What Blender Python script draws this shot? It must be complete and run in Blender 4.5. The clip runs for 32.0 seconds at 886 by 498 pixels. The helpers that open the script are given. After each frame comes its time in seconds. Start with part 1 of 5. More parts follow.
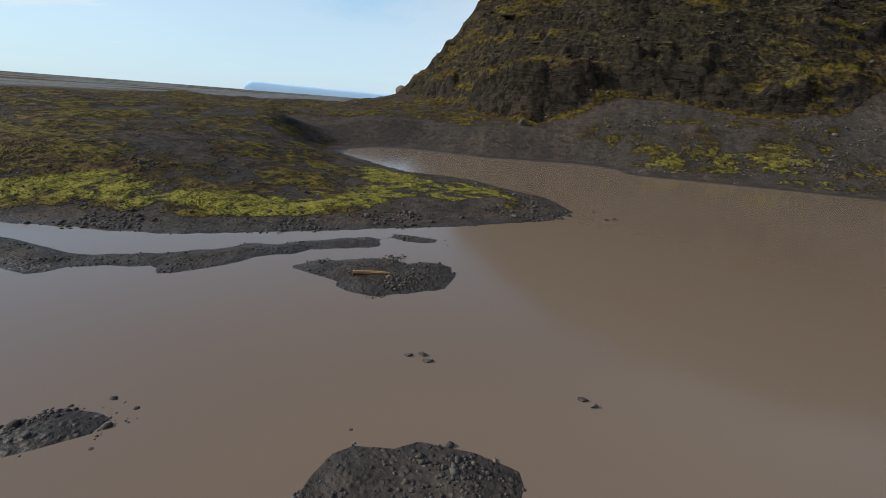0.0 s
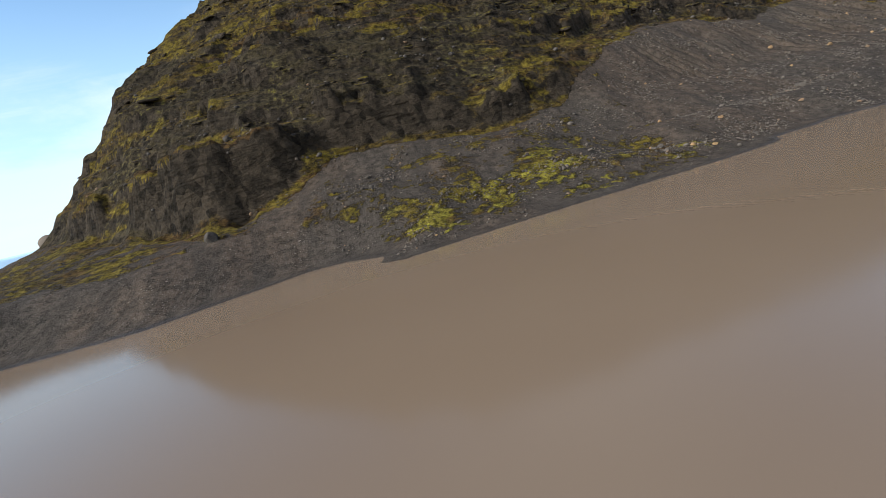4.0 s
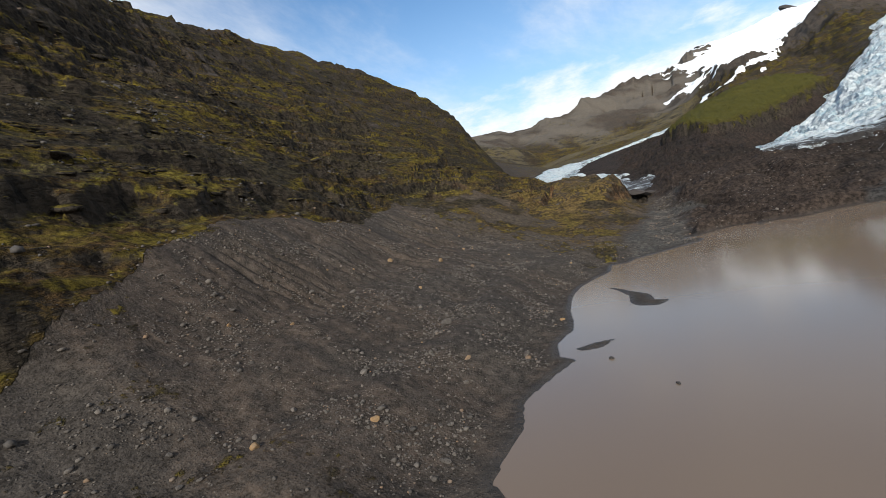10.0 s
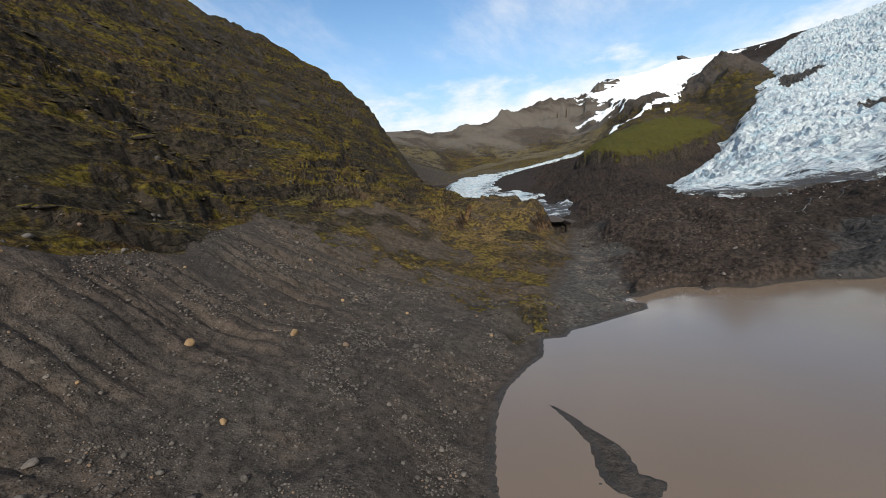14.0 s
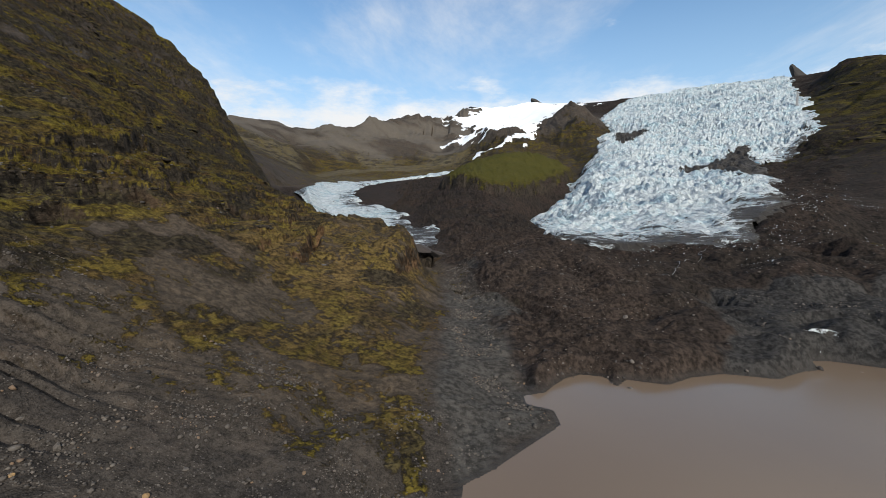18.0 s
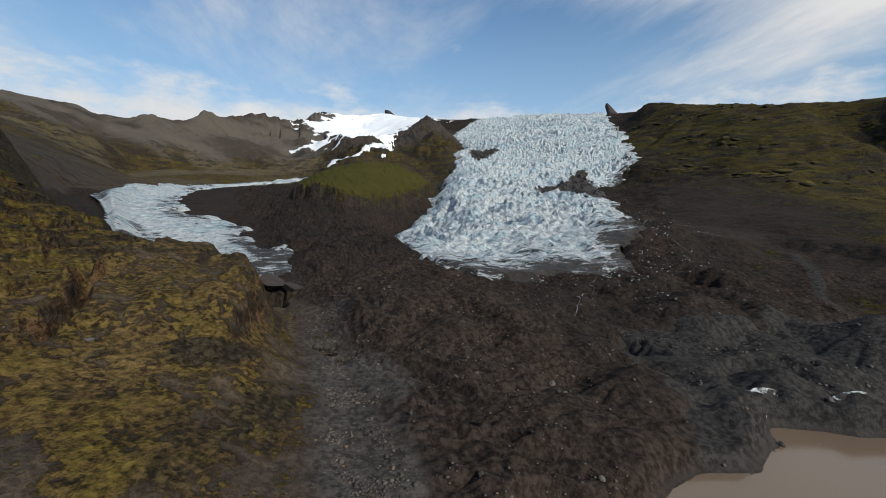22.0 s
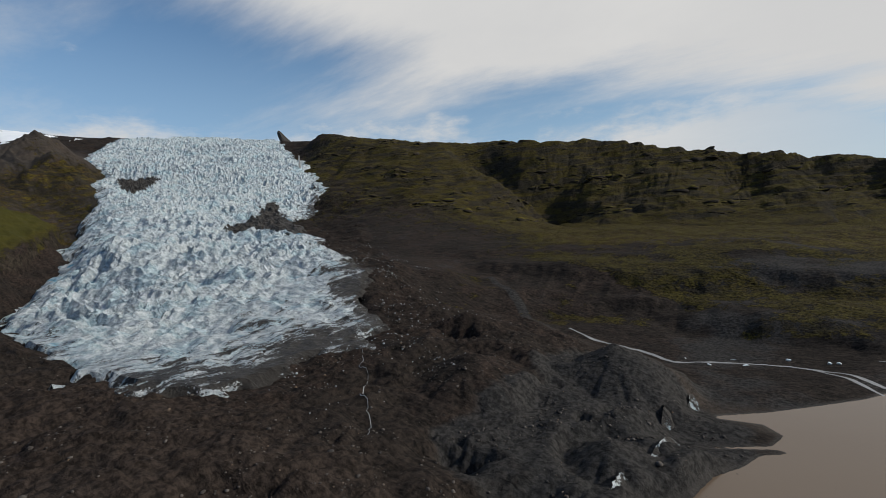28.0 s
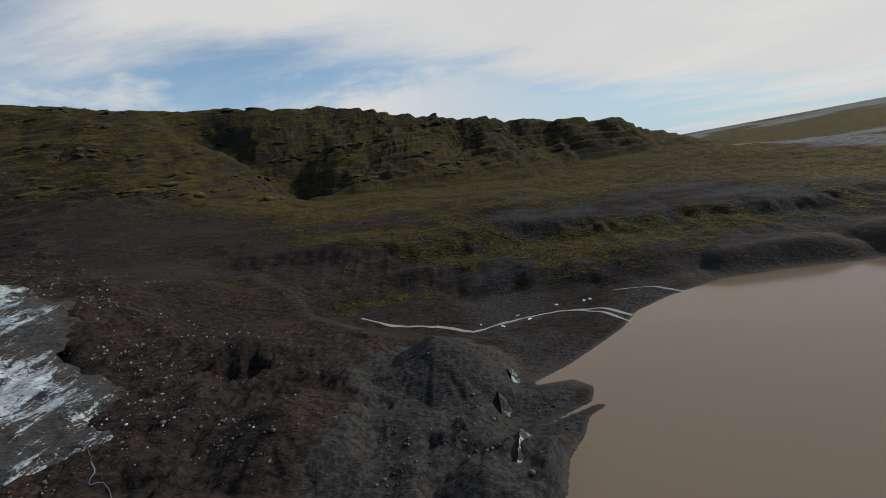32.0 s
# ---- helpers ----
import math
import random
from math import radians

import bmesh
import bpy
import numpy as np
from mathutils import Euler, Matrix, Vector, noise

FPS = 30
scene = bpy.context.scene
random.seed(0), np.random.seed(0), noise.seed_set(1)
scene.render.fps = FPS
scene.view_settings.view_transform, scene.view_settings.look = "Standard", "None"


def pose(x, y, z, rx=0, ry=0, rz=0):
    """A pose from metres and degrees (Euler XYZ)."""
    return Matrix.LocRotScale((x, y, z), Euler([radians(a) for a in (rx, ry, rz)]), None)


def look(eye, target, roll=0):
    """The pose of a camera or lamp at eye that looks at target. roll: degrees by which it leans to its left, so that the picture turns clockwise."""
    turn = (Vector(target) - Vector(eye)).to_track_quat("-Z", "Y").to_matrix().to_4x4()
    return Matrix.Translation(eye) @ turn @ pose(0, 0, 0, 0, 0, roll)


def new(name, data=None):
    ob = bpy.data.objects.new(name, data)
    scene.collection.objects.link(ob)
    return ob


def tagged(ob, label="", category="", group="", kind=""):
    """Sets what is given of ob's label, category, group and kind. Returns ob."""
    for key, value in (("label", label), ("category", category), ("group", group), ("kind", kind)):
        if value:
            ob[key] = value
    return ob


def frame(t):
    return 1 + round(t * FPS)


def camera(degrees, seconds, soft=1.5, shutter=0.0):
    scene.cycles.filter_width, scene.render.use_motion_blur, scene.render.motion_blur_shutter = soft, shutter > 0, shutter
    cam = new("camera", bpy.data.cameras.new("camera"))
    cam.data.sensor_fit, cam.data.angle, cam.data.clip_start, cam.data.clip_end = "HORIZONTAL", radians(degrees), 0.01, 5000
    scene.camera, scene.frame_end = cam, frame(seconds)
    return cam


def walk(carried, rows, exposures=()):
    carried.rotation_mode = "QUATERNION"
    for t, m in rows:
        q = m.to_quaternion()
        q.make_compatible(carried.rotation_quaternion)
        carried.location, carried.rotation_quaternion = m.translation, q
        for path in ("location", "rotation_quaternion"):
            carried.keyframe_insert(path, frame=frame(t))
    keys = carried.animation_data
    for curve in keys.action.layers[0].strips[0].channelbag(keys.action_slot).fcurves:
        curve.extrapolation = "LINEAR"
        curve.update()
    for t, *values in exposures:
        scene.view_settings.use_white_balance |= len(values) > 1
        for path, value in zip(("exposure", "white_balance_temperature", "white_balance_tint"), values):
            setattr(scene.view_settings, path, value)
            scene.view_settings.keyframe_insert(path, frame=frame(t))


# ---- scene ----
cam = camera(89.42, 32.0, soft=0.85)
PATH = [
    (0, (-37.20, -47.41, 16.00), (-51.35, -2.00, 0.58), 4.38),
    (0.5, (-34.91, -39.23, 15.66), (-50.58, 5.80, 0.59), 3.65),
    (1, (-33.55, -31.67, 15.43), (-48.84, 13.93, 1.77), 2.06),
    (1.5, (-32.82, -23.54, 15.28), (-47.24, 22.97, 3.90), 0.49),
    (2, (-32.60, -15.75, 15.44), (-43.74, 31.93, 5.28), -1.28),
    (2.5, (-32.35, -8.29, 16.13), (-38.54, 40.35, 6.31), -4.24),
    (3, (-32.15, -0.74, 16.44), (-32.53, 48.29, 6.65), -7.82),
    (3.5, (-31.50, 7.19, 16.70), (-27.21, 55.94, 6.47), -11.68),
    (5.5, (-21.03, 37.82, 17.66), (-1.94, 83.24, 9.17), -18.02),
    (6, (-17.15, 44.53, 18.48), (6.70, 87.90, 11.44), -17.84),
    (6.5, (-12.54, 51.17, 19.87), (14.65, 92.99, 16.41), -16.23),
    (7, (-7.57, 56.76, 21.48), (23.41, 95.93, 19.10), -16.70),
    (7.5, (-1.76, 62.49, 23.27), (33.88, 97.40, 19.91), -16.97),
    (8, (4.09, 67.43, 24.89), (41.50, 100.50, 22.17), -16.12),
    (8.5, (10.57, 72.09, 26.46), (49.89, 102.88, 24.04), -15.23),
    (9, (17.15, 76.02, 27.93), (56.97, 106.19, 25.82), -14.89),
    (9.5, (24.16, 79.82, 29.36), (64.70, 109.04, 27.68), -13.83),
    (10, (30.57, 82.97, 30.84), (73.15, 109.09, 28.77), -12.74),
    (10.5, (37.63, 85.88, 32.38), (81.10, 110.49, 30.13), -12.01),
    (11, (44.32, 88.44, 33.91), (87.68, 113.22, 31.56), -11.64),
    (11.5, (51.60, 91.09, 35.61), (94.58, 116.45, 32.43), -11.29),
    (12, (58.76, 93.50, 37.12), (102.07, 118.28, 33.75), -10.93),
    (12.5, (66.24, 96.10, 38.78), (110.47, 119.15, 35.30), -10.02),
    (13, (73.58, 98.58, 40.48), (118.75, 119.68, 36.66), -8.90),
    (13.5, (81.50, 100.82, 42.29), (127.72, 119.40, 37.96), -7.77),
    (14, (88.83, 102.70, 43.94), (135.62, 119.82, 39.77), -6.44),
    (14.5, (96.78, 104.55, 45.75), (144.45, 119.00, 41.35), -4.94),
    (16.5, (128.92, 112.94, 51.86), (178.08, 121.01, 47.62), -2.17),
    (17, (136.39, 114.96, 52.84), (185.92, 120.18, 48.50), -0.90),
    (17.5, (144.72, 116.36, 54.02), (194.47, 119.05, 49.84), 0.19),
    (18, (152.54, 117.98, 55.06), (202.35, 119.34, 50.91), 0.49),
    (18.5, (160.67, 119.48, 56.27), (210.49, 118.71, 52.07), -0.24),
    (19, (168.42, 120.69, 57.24), (218.16, 118.42, 52.72), -1.62),
    (19.5, (176.65, 121.68, 58.08), (226.13, 116.37, 53.24), -1.88),
    (20, (184.14, 122.54, 59.06), (233.00, 113.14, 54.17), -0.75),
    (20.5, (192.55, 123.14, 59.84), (240.86, 111.05, 55.39), 0.59),
    (21, (200.57, 123.84, 60.75), (248.62, 110.53, 56.94), 1.22),
    (21.5, (208.94, 124.33, 61.91), (256.85, 110.39, 58.66), 1.58),
    (22, (217.21, 124.84, 63.07), (264.90, 110.08, 60.32), 1.84),
    (22.5, (225.61, 125.00, 64.43), (272.76, 108.52, 62.19), 2.18),
    (23, (233.31, 124.68, 65.96), (279.18, 104.87, 64.13), 1.20),
    (23.5, (241.46, 124.07, 67.63), (285.82, 101.05, 66.11), -0.68),
    (24, (248.81, 123.80, 69.26), (291.67, 98.10, 67.84), -0.41),
    (24.5, (256.00, 123.11, 71.17), (297.95, 95.91, 70.21), 0.32),
    (26.5, (274.35, 122.87, 80.40), (310.35, 88.17, 80.52), -2.71),
    (27, (280.95, 120.46, 82.52), (314.52, 83.41, 82.23), -3.92),
    (27.5, (287.46, 117.99, 84.68), (317.79, 78.25, 84.03), -4.55),
    (28, (293.52, 114.90, 86.79), (321.10, 73.21, 86.03), -4.13),
    (28.5, (299.35, 111.39, 88.90), (324.40, 68.12, 88.17), -4.12),
    (29, (304.51, 107.51, 90.80), (326.93, 62.83, 89.99), -5.37),
    (29.5, (309.64, 103.16, 92.69), (328.72, 56.96, 91.48), -7.06),
    (30, (314.19, 98.64, 94.16), (330.99, 51.57, 92.54), -8.04),
    (30.5, (318.55, 93.88, 95.26), (331.86, 45.82, 91.52), -8.61),
    (31, (322.00, 88.88, 96.53), (330.80, 40.00, 90.75), -8.71),
    (31.5, (325.29, 83.42, 98.17), (330.65, 34.20, 91.20), -9.64),
    (32, (327.91, 78.26, 99.48), (330.08, 28.91, 91.76), -10.65),
]
walk(cam, [(t, look(eye, target, roll)) for t, eye, target, roll in PATH],
     exposures=[(0.0, -0.02), (2.0, 0.02), (3.0, 0.24), (5.5, 0.92), (6.2, 0.92), (8.0, 0.48), (9.0, 0.34), (14.0, 0.20), (19.0, -0.04), (24.0, -0.40), (29.0, -0.50), (32.0, -0.42)])

# ---- sky and sun ----
SUN_EL, SUN_AZ = radians(28), radians(196)   # height of the sun; its bearing from +x
SUN_WAY = Vector((math.cos(SUN_EL) * math.cos(SUN_AZ), math.cos(SUN_EL) * math.sin(SUN_AZ), math.sin(SUN_EL)))


class Nodes:
    """Short hand for building a node tree."""

    def __init__(self, tree):
        self.tree = tree
        tree.nodes.clear()

    def add(self, kind, inputs=None, **props):
        n = self.tree.nodes.new(kind)
        for k, v in props.items():
            setattr(n, k, v)
        for k, v in (inputs or {}).items():
            self.put(n, k, v)
        return n

    def put(self, n, k, v):
        sock = n.inputs[k]
        if isinstance(v, bpy.types.NodeSocket):
            self.tree.links.new(v, sock)
        elif isinstance(v, bpy.types.Node):
            self.tree.links.new(v.outputs[0], sock)
        else:
            sock.default_value = v

    def math(self, op, a, b=0.0, clamp=False):
        return self.add("ShaderNodeMath", {0: a, 1: b}, operation=op, use_clamp=clamp).outputs[0]

    def ramp(self, fac, lo, hi, a=0.0, b=1.0):
        n = self.add("ShaderNodeMapRange", {"Value": fac, "From Min": lo, "From Max": hi, "To Min": a, "To Max": b})
        n.interpolation_type = "SMOOTHSTEP"
        return n.outputs[0]

    def mix(self, fac, a, b):
        n = self.add("ShaderNodeMix", data_type="RGBA")
        self.put(n, 0, fac), self.put(n, 6, a), self.put(n, 7, b)
        return n.outputs[2]

    def noise(self, vec, scale, detail=4.0, rough=0.55, dist=0.0):
        return self.add("ShaderNodeTexNoise", {"Vector": vec, "Scale": scale, "Detail": detail, "Roughness": rough, "Distortion": dist}).outputs[0]


def rgb(r, g, b):
    return (r, g, b, 1.0)


world = bpy.data.worlds.new("sky")
scene.world = world
world.use_nodes = True
W = Nodes(world.node_tree)
sky = W.add("ShaderNodeTexSky", sky_type="NISHITA", sun_disc=False, sun_elevation=SUN_EL,
            sun_rotation=math.pi / 2 - SUN_AZ, air_density=1.0, dust_density=0.6, ozone_density=1.6)
way = W.add("ShaderNodeTexCoord").outputs["Generated"]
sep = W.add("ShaderNodeSeparateXYZ", {0: way})
lift = W.math("MAXIMUM", W.math("ADD", sep.outputs[2], 0.10), 0.03)
cu = W.add("ShaderNodeCombineXYZ", {0: W.math("DIVIDE", sep.outputs[0], lift), 1: W.math("DIVIDE", sep.outputs[1], lift), 2: 0.0})
turned = W.add("ShaderNodeMapping", {"Vector": cu.outputs[0], "Rotation": (0, 0, radians(68)), "Scale": (0.42, 1.0, 1.0)})
streak = W.noise(turned.outputs[0], 0.8, 10.0, 0.64, 0.25)
sheet = W.noise(cu.outputs[0], 0.22, 3.0, 0.5, 0.2)
slant = W.math("SUBTRACT", sep.outputs[2], W.math("MULTIPLY", sep.outputs[0], 0.29))
high = W.math("MULTIPLY", W.ramp(slant, 0.14, 0.35, -0.14, 0.20), W.ramp(sep.outputs[1], 0.0, -0.6, 0.0, 1.0))
sunward = W.math("MULTIPLY", W.ramp(sep.outputs[1], -0.2, -0.8), W.ramp(sep.outputs[0], 0.15, -0.45, 0.0, 0.26))
south = W.math("ADD", W.math("ADD", high, sunward), W.ramp(sep.outputs[0], -0.6, 0.7, -0.10, 0.055))
cover = W.math("ADD", W.math("ADD", W.math("MULTIPLY", streak, 0.85), W.math("MULTIPLY", sheet, 0.55)), south)
cloud = W.ramp(cover, 0.625, 0.95)
low = W.ramp(sep.outputs[2], 0.36, 0.10, 0.0, 1.0)
flat = W.add("ShaderNodeMapping", {"Vector": way, "Scale": (1.0, 1.0, 2.6)})
bank = W.ramp(W.math("ADD", W.noise(flat.outputs[0], 3.6, 8.0, 0.62), W.math("MULTIPLY", low, 0.50)), 0.67, 0.92)
cloud = W.math("MAXIMUM", cloud, W.math("MULTIPLY", bank, W.ramp(sep.outputs[0], -0.5, 0.3, 0.2, 0.95)))
veil = W.ramp(sep.outputs[2], 0.55, 0.02, 0.05, 0.72)
grey = W.ramp(W.noise(cu.outputs[0], 0.55, 6.0, 0.6), 0.35, 0.75, 0.72, 1.0)
white = W.mix(grey, rgb(6.6, 6.9, 7.4), rgb(10.6, 10.5, 10.3))
tint = W.add("ShaderNodeMix", data_type="RGBA", blend_type="MULTIPLY")
W.put(tint, 0, 1.0), W.put(tint, 6, sky.outputs[0]), W.put(tint, 7, rgb(0.76, 1.22, 1.54))
both = W.mix(cloud, W.mix(veil, tint.outputs[2], rgb(6.4, 8.8, 10.8)), white)
W.add("ShaderNodeOutputWorld", {"Surface": W.add("ShaderNodeBackground", {"Color": both, "Strength": 0.092})})

sun = new("sun", bpy.data.lights.new("sun", "SUN"))
sun.data.energy, sun.data.angle, sun.data.color = 4.8, radians(0.6), (1.0, 0.93, 0.82)
sun.matrix_world = look(SUN_WAY * 1000, (0, 0, 0))


# ---- numbers: smooth noise and distance to outlines ----
PERM = np.random.RandomState(7).permutation(4096).astype(np.int32)
GRAD_X, GRAD_Y = [f(np.arange(64) * 2 * np.pi / 64).astype(np.float32) for f in (np.cos, np.sin)]


def perlin(x, y):
    fx, fy = np.floor(x), np.floor(y)
    xi, yi = fx.astype(np.int32), fy.astype(np.int32)
    fx, fy = (x - fx).astype(np.float32), (y - fy).astype(np.float32)
    first, second = PERM.take(xi, mode="wrap"), PERM.take(xi + 1, mode="wrap")

    def corner(p, a, b):
        g = PERM.take(p + (yi + b), mode="wrap") & 63
        return GRAD_X.take(g) * (fx - a) + GRAD_Y.take(g) * (fy - b)

    u, v = fx * fx * fx * (fx * (fx * 6 - 15) + 10), fy * fy * fy * (fy * (fy * 6 - 15) + 10)
    top, low_ = corner(first, 0, 0) * (1 - u) + corner(second, 1, 0) * u, corner(first, 0, 1) * (1 - u) + corner(second, 1, 1) * u
    return (top * (1 - v) + low_ * v) * 1.5


def fbm(x, y, size, octaves=4, gain=0.5):
    out, amp = np.zeros_like(x), 1.0
    for k in range(octaves):
        out += amp * perlin(x / size + 17.3 * k, y / size - 9.1 * k)
        size, amp = size / 2.03, amp * gain
    return out


def ridged(x, y, size, octaves=4, gain=0.5):
    out, amp = np.zeros_like(x), 1.0
    for k in range(octaves):
        out += amp * (1 - 2 * np.abs(perlin(x / size + 5.7 * k, y / size + 3.3 * k)))
        size, amp = size / 2.1, amp * gain
    return out


def only(where, work, *fields):
    """Works out a field where it matters, nought elsewhere."""
    out = np.zeros(where.shape)
    if where.any():
        out[where] = work(*[f[where] for f in fields])
    return out


def smooth(v, lo, hi):
    t = np.clip((v - lo) / (hi - lo), 0, 1)
    return t * t * (3 - 2 * t)


def inside(x, y, outline):
    """Distance to a closed outline, in metres: above nought within it."""
    pts = np.array(outline, float)
    best, odd = np.full(x.shape, 1e12), np.zeros(x.shape, bool)
    for (ax, ay), (bx, by) in zip(pts, np.roll(pts, -1, 0)):
        dx, dy = bx - ax, by - ay
        s = np.clip(((x - ax) * dx + (y - ay) * dy) / (dx * dx + dy * dy + 1e-9), 0, 1)
        best = np.minimum(best, (x - ax - s * dx) ** 2 + (y - ay - s * dy) ** 2)
        if ay != by:
            odd ^= ((ay > y) != (by > y)) & (x < dx * (y - ay) / (by - ay) + ax)
    return np.where(odd, 1, -1) * np.sqrt(best)


def near_line(x, y, line):
    """Distance to an open line."""
    best = np.full(x.shape, 1e12)
    for (ax, ay), (bx, by) in zip(line, line[1:]):
        dx, dy = bx - ax, by - ay
        s = np.clip(((x - ax) * dx + (y - ay) * dy) / (dx * dx + dy * dy + 1e-9), 0, 1)
        best = np.minimum(best, (x - ax - s * dx) ** 2 + (y - ay - s * dy) ** 2)
    return np.sqrt(best)


# ---- the plan: shores ----
SPIT_SHORE = [(-140, -34), (-98, -17), (-80, -11), (-65, 1), (-54, 10), (-42, 22), (-39, 31), (-45, 41), (-55, 46), (-62, 51), (-70, 52),
              (-79, 51), (-90, 58), (-106, 69), (-110, 75), (-112, 84), (-109, 95), (-97, 102), (-72, 100), (-43, 111), (-35, 110), (-27, 104)]
HILL_SHORE = [(-28, 98), (-24, 96), (-10, 98), (12, 100), (36, 101), (52, 102), (67, 104), (71, 106), (75, 111), (89, 112), (97, 115), (108, 113),
              (116, 111), (118, 115), (127, 118), (137, 117), (145, 119), (157, 123), (175, 127), (190, 128), (205, 125), (214, 122), (230, 124), (232, 117)]
ICE_SHORE = [(239, 116), (245, 109), (254, 101), (266, 90), (274, 90), (278, 97), (284, 97), (287, 90), (293, 86), (299, 81), (303, 75), (301, 67), (293, 66),
             (299, 61), (295, 49), (302, 38), (306, 25), (302, 9), (310, -5), (312, -13), (321, -11), (322, -24), (316, -36), (310, -44)]
SAND_SHORE = [(305, -60), (296, -72), (291, -83), (283, -88), (285, -90), (312, -80), (287, -93), (283, -104), (289, -113), (306, -113), (306, -117), (287, -129),
              (267, -146), (248, -163), (231, -185), (205, -201), (184, -209), (160, -217), (118, -213), (68, -202), (0, -180), (-80, -150), (-160, -100), (-175, -60)]
LAKE = SPIT_SHORE + HILL_SHORE + ICE_SHORE + SAND_SHORE
ISLANDS = {
    "gravel_island": [(-62.9, -12.8), (-62, -11.3), (-58.2, -8.1), (-55.3, -6.7), (-53.7, -6.9), (-52.4, -8.9), (-52.7, -6.8), (-52.3, -6.0), (-50.8, -5.3), (-49.2, -6.1), (-48.2, -8.2), (-48.1, -11), (-50.1, -13.1), (-52.9, -15.9), (-55.4, -15.8), (-57.4, -14.2), (-60, -13.8)],
    "cobble_patch": [(-55.8, -5.5), (-55.7, -4.8), (-54.8, -5.2), (-55.0, -5.9)],
    "gravel_bar": [(-112, -26), (-91, -20.5), (-86, -20.5), (-82, -20.8), (-75, -16), (-72.2, -12.6), (-70.8, -9.7), (-68.4, -9.2), (-67.2, -7.0), (-64, -3.3), (-61.2, -0.7), (-59.5, -1.4), (-58.8, -3.8), (-61.5, -5.6), (-64.4, -7.9), (-65.6, -10.2),
                   (-67.7, -12.4), (-68.6, -16.2), (-71, -20), (-74, -19), (-79, -22), (-80, -25), (-84, -25), (-112, -32)],
    "gravel_sliver": [(-59.5, 0.6), (-58, 2), (-53, 3), (-53, 2), (-56, 0.2)],
    "stony_islet": [(-60.8, -37.6), (-60.8, -36.2), (-59.7, -35.4), (-58.0, -34.8), (-57.2, -35.2), (-57.6, -36.1), (-58.6, -37.1), (-59.8, -38.1)],
    "cobble_islet": [(-46.1, -35.8), (-46.7, -33.4), (-45.7, -32.2), (-42.9, -30.7), (-40.4, -30.1), (-38.4, -30.5), (-37.2, -31.6), (-38.9, -34.3), (-43.1, -36.0)],
    "mud_bar": [(184, 117.6), (180, 113.6), (172, 106.8), (167, 102.6), (160, 100.6), (158.5, 96.6), (154, 99), (155, 104), (159, 106.4), (168, 108), (175, 111.6), (182, 116)],
    "mud_sliver": [(122, 112.6), (126, 108.8), (127.5, 105.8), (123, 107), (121.6, 110)],
}

